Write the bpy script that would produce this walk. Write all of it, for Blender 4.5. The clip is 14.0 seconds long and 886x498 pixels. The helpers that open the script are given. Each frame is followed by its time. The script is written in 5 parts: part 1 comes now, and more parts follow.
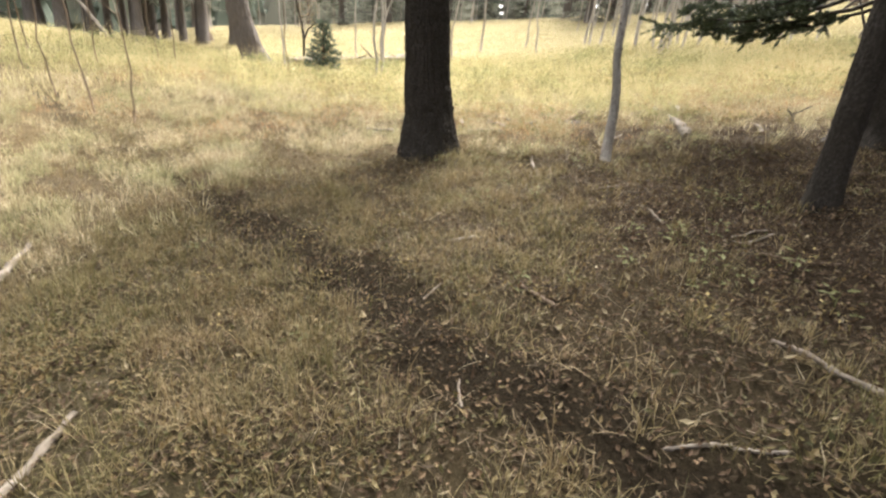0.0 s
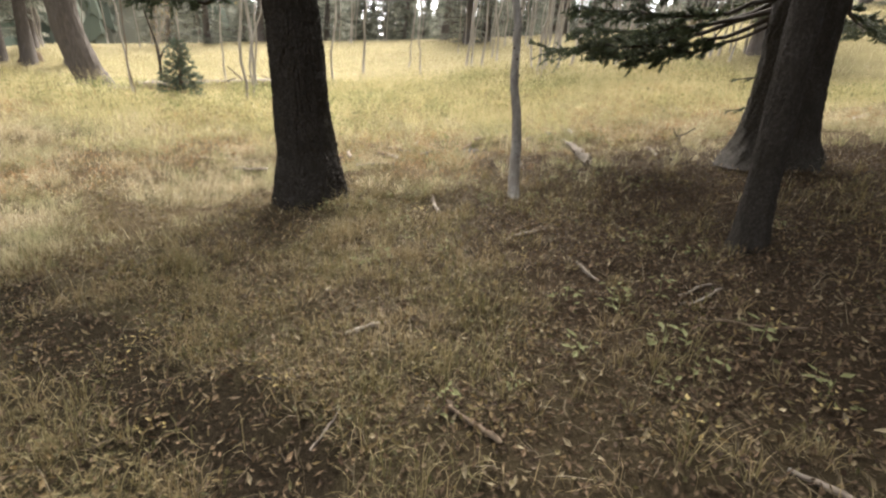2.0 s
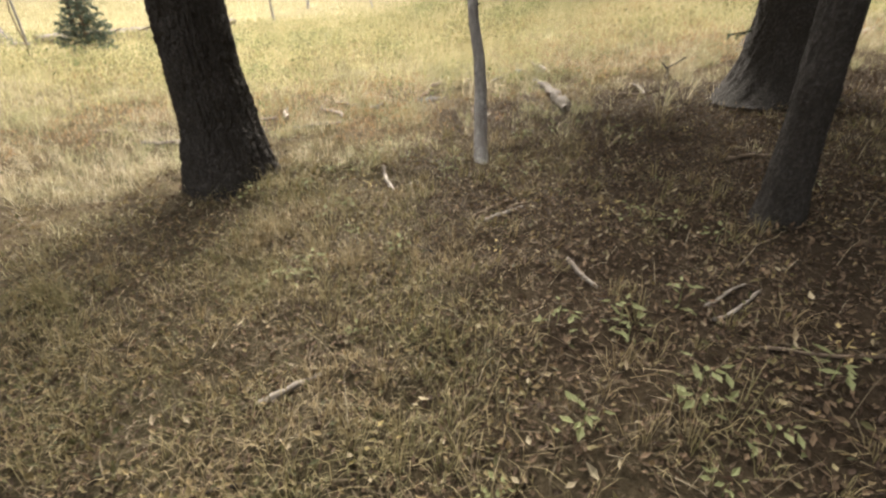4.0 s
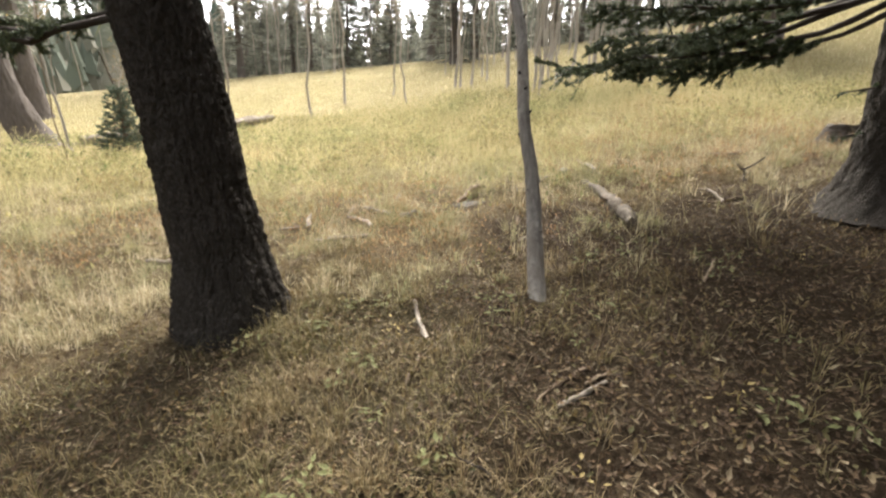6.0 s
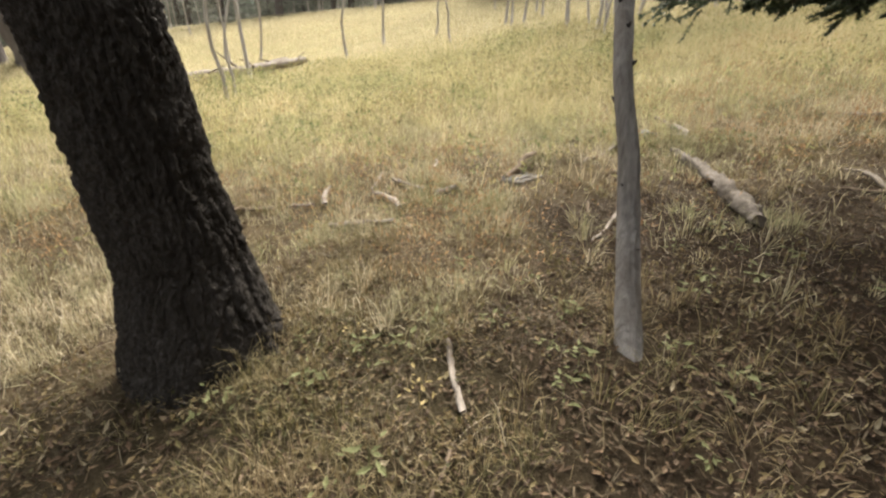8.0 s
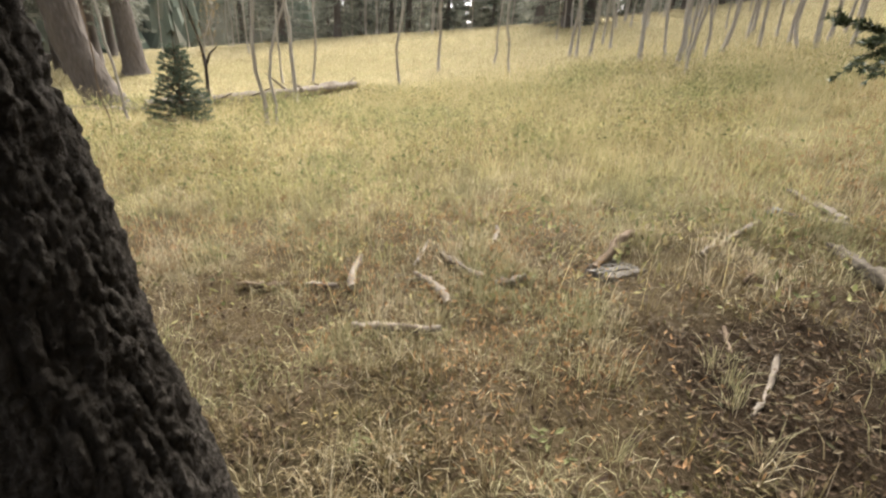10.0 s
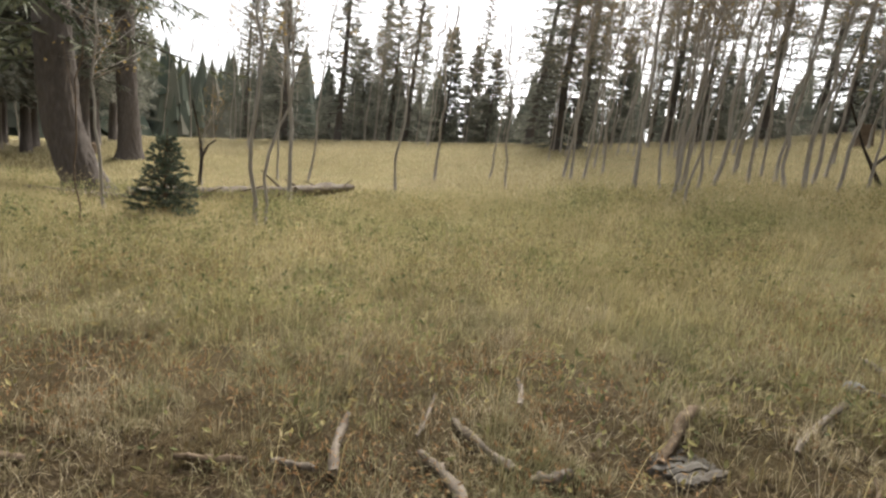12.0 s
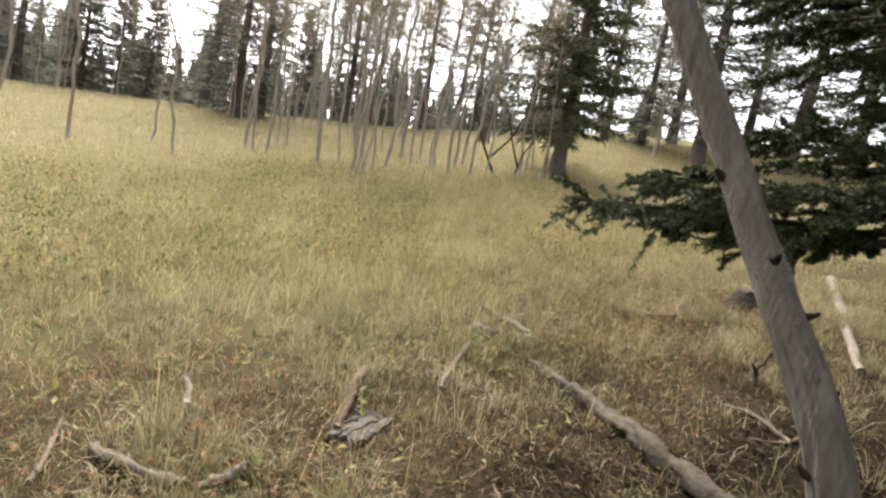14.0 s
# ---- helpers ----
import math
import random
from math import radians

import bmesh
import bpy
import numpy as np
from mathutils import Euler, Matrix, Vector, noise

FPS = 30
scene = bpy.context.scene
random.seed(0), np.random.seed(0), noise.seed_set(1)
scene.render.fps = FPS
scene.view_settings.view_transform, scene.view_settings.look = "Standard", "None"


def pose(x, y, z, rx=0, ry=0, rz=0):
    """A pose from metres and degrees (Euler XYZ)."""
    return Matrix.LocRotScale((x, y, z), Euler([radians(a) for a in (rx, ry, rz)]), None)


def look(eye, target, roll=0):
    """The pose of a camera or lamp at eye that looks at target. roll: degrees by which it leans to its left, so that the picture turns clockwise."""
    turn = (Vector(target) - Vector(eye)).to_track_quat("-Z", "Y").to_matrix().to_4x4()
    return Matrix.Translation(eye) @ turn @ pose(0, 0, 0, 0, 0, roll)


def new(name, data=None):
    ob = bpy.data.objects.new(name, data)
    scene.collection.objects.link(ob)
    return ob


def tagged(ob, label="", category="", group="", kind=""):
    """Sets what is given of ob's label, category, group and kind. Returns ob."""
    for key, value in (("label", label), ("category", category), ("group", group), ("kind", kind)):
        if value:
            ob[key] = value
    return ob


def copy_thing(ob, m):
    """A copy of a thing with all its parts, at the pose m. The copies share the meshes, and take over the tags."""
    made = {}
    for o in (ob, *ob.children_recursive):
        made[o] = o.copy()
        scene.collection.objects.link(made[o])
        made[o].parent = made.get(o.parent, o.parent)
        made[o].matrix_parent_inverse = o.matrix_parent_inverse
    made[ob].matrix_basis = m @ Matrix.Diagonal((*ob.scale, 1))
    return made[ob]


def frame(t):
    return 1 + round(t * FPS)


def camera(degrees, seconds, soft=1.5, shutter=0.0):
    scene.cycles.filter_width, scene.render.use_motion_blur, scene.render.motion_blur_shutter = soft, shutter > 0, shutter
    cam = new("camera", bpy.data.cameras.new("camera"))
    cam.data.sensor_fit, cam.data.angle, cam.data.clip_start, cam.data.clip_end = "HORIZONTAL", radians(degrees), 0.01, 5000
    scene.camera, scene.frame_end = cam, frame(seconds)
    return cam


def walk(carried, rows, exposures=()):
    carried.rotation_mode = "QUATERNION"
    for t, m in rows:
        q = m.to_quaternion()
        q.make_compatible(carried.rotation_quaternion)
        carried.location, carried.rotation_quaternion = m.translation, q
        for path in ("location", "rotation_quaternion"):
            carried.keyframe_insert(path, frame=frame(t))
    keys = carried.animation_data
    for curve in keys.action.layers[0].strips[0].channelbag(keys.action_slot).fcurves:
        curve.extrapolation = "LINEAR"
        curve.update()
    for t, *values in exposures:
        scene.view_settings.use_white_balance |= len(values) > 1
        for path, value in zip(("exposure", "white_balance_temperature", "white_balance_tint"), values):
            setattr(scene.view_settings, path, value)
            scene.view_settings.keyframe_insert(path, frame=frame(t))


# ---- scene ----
cam = camera(87.3, 14.0, soft=2.4)
PATH = [
    (0, (0.214, 0.13, 1.414), (0.15, 1.974, 0.643), 6.0),
    (0.5, (0.264, 0.292, 1.478), (0.374, 2.185, 0.844), 5.6),
    (1, (0.186, 0.544, 1.512), (0.442, 2.46, 0.996), 5.8),
    (1.5, (0.141, 0.707, 1.556), (0.496, 2.614, 1.071), 6.1),
    (2, (0.209, 1.04, 1.498), (0.567, 2.892, 0.834), 5.5),
    (2.2, (0.239, 1.184, 1.501), (0.595, 3.0, 0.743), 4.7),
    (4.3, (0.579, 1.988, 1.582), (1.049, 3.715, 0.689), 1.9),
    (4.5, (0.625, 2.068, 1.61), (1.092, 3.802, 0.73), 1.1),
    (5, (0.646, 2.261, 1.619), (1.049, 4.053, 0.827), -0.3),
    (5.5, (0.593, 2.599, 1.677), (0.979, 4.434, 0.984), 0.4),
    (6, (0.606, 2.819, 1.706), (0.952, 4.697, 1.112), 1.1),
    (6.5, (0.739, 3.163, 1.72), (1.004, 5.062, 1.15), 0.2),
    (7, (0.776, 3.327, 1.766), (1.001, 5.218, 1.154), 0.5),
    (7.2, (0.753, 3.437, 1.74), (0.987, 5.313, 1.09), 1.1),
    (9.3, (0.759, 4.712, 1.76), (0.763, 6.471, 0.809), 0.6),
    (9.5, (0.692, 4.853, 1.792), (0.701, 6.633, 0.879), 1.6),
    (10, (0.661, 5.082, 1.843), (0.664, 6.943, 1.108), 3.3),
    (10.5, (0.721, 5.343, 1.866), (0.675, 7.26, 1.299), 3.5),
    (11, (0.718, 5.501, 1.896), (0.599, 7.438, 1.412), 3.6),
    (11.5, (0.528, 5.721, 1.902), (0.474, 7.679, 1.497), 4.9),
    (12, (0.395, 5.834, 1.929), (0.444, 7.808, 1.61), 7.7),
    (12.5, (0.415, 5.889, 1.934), (0.731, 7.848, 1.677), 10.1),
    (13, (0.492, 5.924, 1.927), (1.232, 7.766, 1.688), 11.5),
    (13.5, (0.528, 5.914, 1.921), (1.619, 7.574, 1.688), 11.3),
    (14, (0.515, 5.913, 1.932), (1.759, 7.465, 1.719), 10.8),
]
walk(cam, [(t, look(eye, target, roll)) for t, eye, target, roll in PATH],
     exposures=[(0.0, 2.85), (0.5, 2.85), (1.0, 2.72), (2.0, 2.48), (5.0, 2.7), (7.0, 2.32), (9.5, 2.34), (10.5, 1.85), (11.5, 1.53), (12.0, 1.33), (13.0, 1.36), (13.5, 1.72), (14.0, 1.95)])

# ---- light: a bright overcast sky with a weak, wide sun ----
world = bpy.data.worlds.new("overcast")
scene.world = world
world.use_nodes = True
wn = world.node_tree
wn.nodes.clear()
sky = wn.nodes.new("ShaderNodeTexSky")
sky.sky_type, sky.sun_disc = "NISHITA", False
sky.sun_elevation, sky.sun_rotation = radians(50), radians(14)
sky.air_density, sky.dust_density, sky.ozone_density = 1.0, 4.0, 1.0
grey = wn.nodes.new("ShaderNodeHueSaturation")
grey.inputs["Saturation"].default_value = 0.18
back = wn.nodes.new("ShaderNodeBackground")
back.inputs["Strength"].default_value = 0.15
wout = wn.nodes.new("ShaderNodeOutputWorld")
wn.links.new(sky.outputs["Color"], grey.inputs["Color"])
wn.links.new(grey.outputs["Color"], back.inputs["Color"])
wn.links.new(back.outputs["Background"], wout.inputs["Surface"])
sun = new("sun", bpy.data.lights.new("sun", "SUN"))
sun.data.energy, sun.data.angle, sun.data.color = 2.7, radians(38), (1.0, 0.95, 0.86)
sun.matrix_world = look((5, 24, 25), (0, 4, 0))


# ---- noise and terrain ----
rng = np.random.default_rng(7)
LATTICE = np.random.default_rng(3).random((64, 64, 64))


def vnoise(x, y, z=0.0):
    """Smooth value noise, 0 to 1, on arrays."""
    x, y, z = np.broadcast_arrays(np.asarray(x, float), np.asarray(y, float), np.asarray(z, float))
    i, j, k = np.floor(x).astype(int), np.floor(y).astype(int), np.floor(z).astype(int)
    u, v, w = x - i, y - j, z - k
    u, v, w = u * u * (3 - 2 * u), v * v * (3 - 2 * v), w * w * (3 - 2 * w)
    out = 0
    for a in (0, 1):
        for b in (0, 1):
            for c in (0, 1):
                out = out + LATTICE[(i + a) % 64, (j + b) % 64, (k + c) % 64] * (u if a else 1 - u) * (v if b else 1 - v) * (w if c else 1 - w)
    return out


def smooth(v, lo, hi):
    s = np.clip((v - lo) / (hi - lo), 0, 1)
    return s * s * (3 - 2 * s)


CUBIC = (0.3503, 0.1046, 0.0682, -0.0329, 0.12, 0.0086, -0.0887, 0.1105, -0.0413, -0.0016)
RIDGE_AZ = (-180, -120, -90, -60, -41, -34, -24, -12, 8, 30, 39, 58, 80, 110, 150, 180)
RIDGE_EL = (-1, -3, -3.3, -2.9, -2.4, -0.7, 0.5, 2.2, 4.5, 7.1, 8.4, 11.0, 10.5, 8, 3, -1)


def height(x, y):
    """The lie of the land: a meadow that climbs to a crest, and wooded hills behind it."""
    x, y = np.asarray(x, float), np.asarray(y, float)
    a, b = 20 * np.tanh(x / 20), 20 * np.tanh((y - 8) / 20)
    terms = (1 + 0 * a, a, b, a * b / 10, a * a / 10, b * b / 10, a * a * b / 100, a * b * b / 100, a**3 / 100, b**3 / 100)
    near = sum(c * q for c, q in zip(CUBIC, terms))
    r, az = np.hypot(x - 0.5, y - 6), np.degrees(np.arctan2(x - 0.5, y - 6))
    top = 1.95 + 34 * np.tan(np.radians(np.interp(az, RIDGE_AZ, RIDGE_EL)))
    q = np.minimum(r / 34, 1.0)
    far = 0.35 * (1 - q) + top * q - 0.02 * np.maximum(r - 34, 0)
    s = np.clip((r - 12) / 12, 0, 1)
    s = s * s * (3 - 2 * s)
    hill = np.clip((r - 110) / 160, 0, 1)
    hill = hill * hill * (3 - 2 * hill) * (26 + 16 * np.sin(np.radians(az * 2.3 + 40))) * smooth(-az, 8, 26)
    near = near + 0.2 * smooth(r, 3.2, 8.5) * smooth(az, -85, -60) * (1 - smooth(az, 45, 65))
    return near * (1 - s) + far * s + hill


def ground_z(x, y):
    fade = np.exp(-np.hypot(np.asarray(x, float) - 1, np.asarray(y, float) - 5) / 9)
    bumps = 0.10 * (vnoise(np.asarray(x) * 1.3 + 9, np.asarray(y) * 1.3 + 5) - 0.5) + 0.085 * (vnoise(np.asarray(x) * 4.1 + 9, np.asarray(y) * 4.1 + 5) - 0.5) + 0.03 * (vnoise(np.asarray(x) * 9.3 + 2, np.asarray(y) * 9.3 + 8) - 0.5)
    mound = 0.07 * np.exp(-((np.asarray(x, float) + 0.3) ** 2 + (np.asarray(y, float) - 5.9) ** 2) / 0.5)
    return height(x, y) + bumps * (0.25 + 0.75 * fade) * 0.8 + mound


TRAIL = ((-6.5, 7.2), (-4.2, 5.7), (-2.9, 4.8), (-2.1, 4.2), (-1.3, 3.6), (-0.62, 3.02), (-0.2, 2.6), (0.15, 2.2), (0.43, 1.92), (0.95, 1.42), (1.9, 0.5), (3.5, -1.2))


def cover(x, y):
    """How much of the ground is trodden soil, needle litter, dry straw and tall meadow at a place."""
    x, y = np.asarray(x, float), np.asarray(y, float)
    n = vnoise(x * 0.9 + 3, y * 0.9 + 7) - 0.5
    m = vnoise(x * 2.7 + 13, y * 2.7 + 17) - 0.5
    d = np.full(x.shape, 99.0)
    for (x0, y0), (x1, y1) in zip(TRAIL, TRAIL[1:]):
        t = np.clip(((x - x0) * (x1 - x0) + (y - y0) * (y1 - y0)) / ((x1 - x0) ** 2 + (y1 - y0) ** 2), 0, 1)
        d = np.minimum(d, np.hypot(x - x0 - t * (x1 - x0), y - y0 - t * (y1 - y0)))
    far = smooth(y, 2.4, 4.4)
    rag = 0.24 * m + 0.12 * n + 0.20 * (vnoise(x * 8 + 3, y * 8 + 21) - 0.5) + 0.12 * (vnoise(x * 21 + 3, y * 21 + 1) - 0.5)
    trail = (1 - smooth(d + rag, 0.13 - 0.09 * far, 0.40 - 0.15 * far)) * (1 - 0.15 * far)
    # The bed at (-0.5, 5.4) also darkens ground for the old fir's shadow.
    beds = ((3.9, 5.4, 2.1, 1), (2.9, 3.9, 2.2, 1), (4.2, 2.6, 2.4, 1), (-0.5, 5.4, 0.75, 0.5), (3.2, 6.6, 1.15, 1), (5.2, 4.4, 2.0, 1), (2.65, 6.85, 0.75, 1), (2.5, 5.0, 1.3, 0.9), (1.9, 6.1, 0.7, 0.6), (1.6, 2.5, 1.5, 0.65), (0.5, 1.4, 1.2, 0.6), (0.9, 4.2, 1.2, 0.4))
    duff = np.zeros(x.shape)
    for bx, by, br, deep in beds:
        duff = np.maximum(duff, deep - deep * smooth(np.hypot(x - bx, y - by) + 1.1 * n + 0.5 * m, br * 0.55, br * 1.1))
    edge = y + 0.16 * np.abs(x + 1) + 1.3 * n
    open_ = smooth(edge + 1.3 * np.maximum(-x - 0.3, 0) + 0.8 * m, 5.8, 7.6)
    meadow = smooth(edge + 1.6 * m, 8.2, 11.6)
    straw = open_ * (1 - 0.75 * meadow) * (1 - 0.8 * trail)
    return trail * (1 - open_ * 0.35), duff * (1 - 0.8 * meadow), straw, meadow


# ---- materials ----
def node_mat(name):
    m = bpy.data.materials.new(name)
    m.use_nodes = True
    nt = m.node_tree
    nt.nodes.clear()
    out = nt.nodes.new("ShaderNodeOutputMaterial")
    bs = nt.nodes.new("ShaderNodeBsdfPrincipled")
    nt.links.new(bs.outputs[0], out.inputs[0])
    return m, nt, bs, out


def ramp_node(nt, fac, colours):
    r = nt.nodes.new("ShaderNodeValToRGB")
    el = r.color_ramp.elements
    for i, c in enumerate(colours):
        p = i / (len(colours) - 1)
        e = el[0] if i == 0 else (el[len(el) - 1] if i == len(colours) - 1 else el.new(p))
        e.position = p
        e.color = (*c, 1)
    nt.links.new(fac, r.inputs[0])
    return r.outputs[0]


def noise_node(nt, vec, scale, detail=4.0, rough=0.55):
    n = nt.nodes.new("ShaderNodeTexNoise")
    n.inputs["Scale"].default_value, n.inputs["Detail"].default_value, n.inputs["Roughness"].default_value = scale, detail, rough
    nt.links.new(vec, n.inputs["Vector"])
    return n.outputs["Fac"]


def stretch_node(nt, sx, sy, sz):
    co = nt.nodes.new("ShaderNodeTexCoord")
    mp = nt.nodes.new("ShaderNodeMapping")
    mp.inputs["Scale"].default_value = (sx, sy, sz)
    nt.links.new(co.outputs["Object"], mp.inputs["Vector"])
    return mp.outputs[0]


def mix_node(nt, fac, a, b, kind="MIX"):
    m = nt.nodes.new("ShaderNodeMix")
    m.data_type, m.blend_type = "RGBA", kind
    if isinstance(fac, float):
        m.inputs[0].default_value = fac
    else:
        nt.links.new(fac, m.inputs[0])
    for s, v in ((m.inputs[6], a), (m.inputs[7], b)):
        if isinstance(v, tuple):
            s.default_value = (*v, 1)
        else:
            nt.links.new(v, s)
    return m.outputs[2]


def bump_node(nt, bs, fac, strength, dist):
    b = nt.nodes.new("ShaderNodeBump")
    b.inputs["Strength"].default_value, b.inputs["Distance"].default_value = strength, dist
    nt.links.new(fac, b.inputs["Height"])
    nt.links.new(b.outputs[0], bs.inputs["Normal"])


def surface_mat(name, colours, fine, coarse, tint, rough=0.9, bump=0.6, dist=0.01, stretch=(1, 1, 1), gloss=0.15):
    """Grain by a fine noise over the ramp, stains by a coarse one, and a bump."""
    m, nt, bs, _ = node_mat(name)
    vec = stretch_node(nt, *stretch)
    f = noise_node(nt, vec, fine, 6.0, 0.65)
    c = noise_node(nt, vec, coarse, 3.0)
    col = ramp_node(nt, f, colours)
    fac = nt.nodes.new("ShaderNodeMapRange")
    fac.inputs[1].default_value, fac.inputs[2].default_value, fac.inputs[4].default_value = 0.42, 0.7, 0.8
    nt.links.new(c, fac.inputs[0])
    nt.links.new(mix_node(nt, fac.outputs[0], col, tint), bs.inputs["Base Color"])
    bs.inputs["Roughness"].default_value = rough
    bs.inputs["Specular IOR Level"].default_value = gloss
    bump_node(nt, bs, f, bump, dist)
    return m


def leaf_mat(name, colours, through_=0.35, rough=0.7, patch=0.0, patch_colours=None):
    """Thin leaves: each island takes its own colour, and light passes through."""
    m, nt, bs, out = node_mat(name)
    g = nt.nodes.new("ShaderNodeNewGeometry")
    col = ramp_node(nt, g.outputs["Random Per Island"], colours)
    if patch:
        vec = stretch_node(nt, 1, 1, 1)
        n = noise_node(nt, vec, patch, 3.0)
        fac = nt.nodes.new("ShaderNodeMapRange")
        fac.inputs[1].default_value, fac.inputs[2].default_value = 0.42, 0.60
        nt.links.new(n, fac.inputs[0])
        col = mix_node(nt, fac.outputs[0], col, ramp_node(nt, g.outputs["Random Per Island"], patch_colours))
    nt.links.new(col, bs.inputs["Base Color"])
    bs.inputs["Roughness"].default_value = rough
    bs.inputs["Specular IOR Level"].default_value = 0.2
    tr = nt.nodes.new("ShaderNodeBsdfTranslucent")
    nt.links.new(col, tr.inputs["Color"])
    mx = nt.nodes.new("ShaderNodeMixShader")
    mx.inputs[0].default_value = through_
    nt.links.new(bs.outputs[0], mx.inputs[1])
    nt.links.new(tr.outputs[0], mx.inputs[2])
    nt.links.new(mx.outputs[0], out.inputs[0])
    return m


def ground_mat():
    m, nt, bs, _ = node_mat("meadow_soil")
    vec = stretch_node(nt, 1, 1, 1)
    fine, mid, big = noise_node(nt, vec, 55, 6.0, 0.7), noise_node(nt, vec, 9, 5.0, 0.6), noise_node(nt, vec, 1.1, 3.0)
    at = nt.nodes.new("ShaderNodeVertexColor")
    at.layer_name = "cover"
    sep = nt.nodes.new("ShaderNodeSeparateColor")
    nt.links.new(at.outputs[0], sep.inputs[0])
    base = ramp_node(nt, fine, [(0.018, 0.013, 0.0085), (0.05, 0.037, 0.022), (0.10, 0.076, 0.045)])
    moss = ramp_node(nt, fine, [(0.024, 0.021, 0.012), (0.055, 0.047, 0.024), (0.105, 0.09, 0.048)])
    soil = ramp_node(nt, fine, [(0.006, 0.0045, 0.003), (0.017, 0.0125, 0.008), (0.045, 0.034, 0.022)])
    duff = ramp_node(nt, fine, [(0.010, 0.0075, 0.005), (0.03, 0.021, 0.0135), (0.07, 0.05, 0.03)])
    # Straw ground darkened, for the shade in hollows between its tufts.
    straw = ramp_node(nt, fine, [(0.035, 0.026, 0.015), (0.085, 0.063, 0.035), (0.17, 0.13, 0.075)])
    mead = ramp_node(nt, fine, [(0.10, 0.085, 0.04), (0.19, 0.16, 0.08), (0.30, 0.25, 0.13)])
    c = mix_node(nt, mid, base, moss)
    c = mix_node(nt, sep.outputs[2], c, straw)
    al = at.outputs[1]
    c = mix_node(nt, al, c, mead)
    c = mix_node(nt, sep.outputs[1], c, duff)
    c = mix_node(nt, sep.outputs[0], c, soil)
    dim = nt.nodes.new("ShaderNodeMapRange")
    dim.inputs[3].default_value, dim.inputs[4].default_value = 0.7, 1.25
    nt.links.new(big, dim.inputs[0])
    sc = nt.nodes.new("ShaderNodeVectorMath")
    sc.operation = "SCALE"
    nt.links.new(c, sc.inputs[0])
    nt.links.new(dim.outputs[0], sc.inputs["Scale"])
    nt.links.new(sc.outputs[0], bs.inputs["Base Color"])
    bs.inputs["Roughness"].default_value = 0.97
    bs.inputs["Specular IOR Level"].default_value = 0.03
    bump_node(nt, bs, fine, 1.0, 0.03)
    return m


MAT_GROUND = ground_mat()
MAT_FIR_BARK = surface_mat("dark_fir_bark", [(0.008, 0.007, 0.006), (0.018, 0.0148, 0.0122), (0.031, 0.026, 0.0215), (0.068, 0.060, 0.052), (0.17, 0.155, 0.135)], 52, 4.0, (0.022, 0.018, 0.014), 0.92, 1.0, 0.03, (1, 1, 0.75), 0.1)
# Brown bark lifted toward grey, with the pines' distance haze painted in.
MAT_PINE_BARK_HAZED = surface_mat("hazed_brown_pine_bark", [(0.03848, 0.0324, 0.02835), (0.09595, 0.081, 0.07088), (0.1928, 0.169, 0.1491)], 20, 2.0, (0.1026, 0.0864, 0.07371), 0.95, 0.9, 0.03, (1, 1, 0.25))
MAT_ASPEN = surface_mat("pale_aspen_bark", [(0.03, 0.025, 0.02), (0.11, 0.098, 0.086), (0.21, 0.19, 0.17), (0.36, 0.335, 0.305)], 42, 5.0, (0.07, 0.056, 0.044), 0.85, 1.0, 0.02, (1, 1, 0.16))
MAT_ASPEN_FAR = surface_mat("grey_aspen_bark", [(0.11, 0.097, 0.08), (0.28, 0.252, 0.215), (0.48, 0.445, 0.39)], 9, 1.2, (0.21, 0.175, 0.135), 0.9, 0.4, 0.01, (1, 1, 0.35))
MAT_KNOT = surface_mat("black_aspen_knot", [(0.012, 0.01, 0.009), (0.03, 0.025, 0.022), (0.07, 0.06, 0.05)], 40, 8, (0.02, 0.018, 0.016))
MAT_DEADWOOD = surface_mat("weathered_deadwood", [(0.072, 0.0576, 0.044), (0.176, 0.148, 0.12), (0.288, 0.256, 0.216)], 22, 4.0, (0.104, 0.08, 0.06), 0.9, 0.7, 0.008, (1, 1, 1))
MAT_BROWNWOOD = surface_mat("brown_deadwood", [(0.05, 0.036, 0.025), (0.13, 0.095, 0.065), (0.24, 0.185, 0.13)], 26, 4.0, (0.09, 0.065, 0.045), 0.95, 0.8, 0.01)
MAT_FLAKY = surface_mat("flaking_grey_wood", [(0.024, 0.018, 0.0132), (0.084, 0.069, 0.054), (0.18, 0.159, 0.132)], 18, 3.0, (0.051, 0.039, 0.027), 0.95, 1.0, 0.02, (1, 1, 1))
MAT_GREYWOOD = surface_mat("grey_rotten_wood", [(0.0488, 0.0439, 0.039), (0.127, 0.117, 0.102), (0.215, 0.2, 0.181)], 26, 5.0, (0.078, 0.0634, 0.0488), 0.95, 0.9, 0.012, (1, 1, 1))
MAT_DARKTWIG = surface_mat("dark_twig_bark", [(0.015, 0.012, 0.01), (0.04, 0.032, 0.026), (0.08, 0.065, 0.05)], 30, 5.0, (0.03, 0.025, 0.02))
MAT_STONE = surface_mat("grey_stone", [(0.08, 0.08, 0.078), (0.2, 0.2, 0.19), (0.36, 0.35, 0.33)], 30, 6.0, (0.10, 0.10, 0.09))
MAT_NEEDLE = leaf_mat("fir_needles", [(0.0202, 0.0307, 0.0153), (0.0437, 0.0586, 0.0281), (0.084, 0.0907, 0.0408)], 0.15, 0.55)
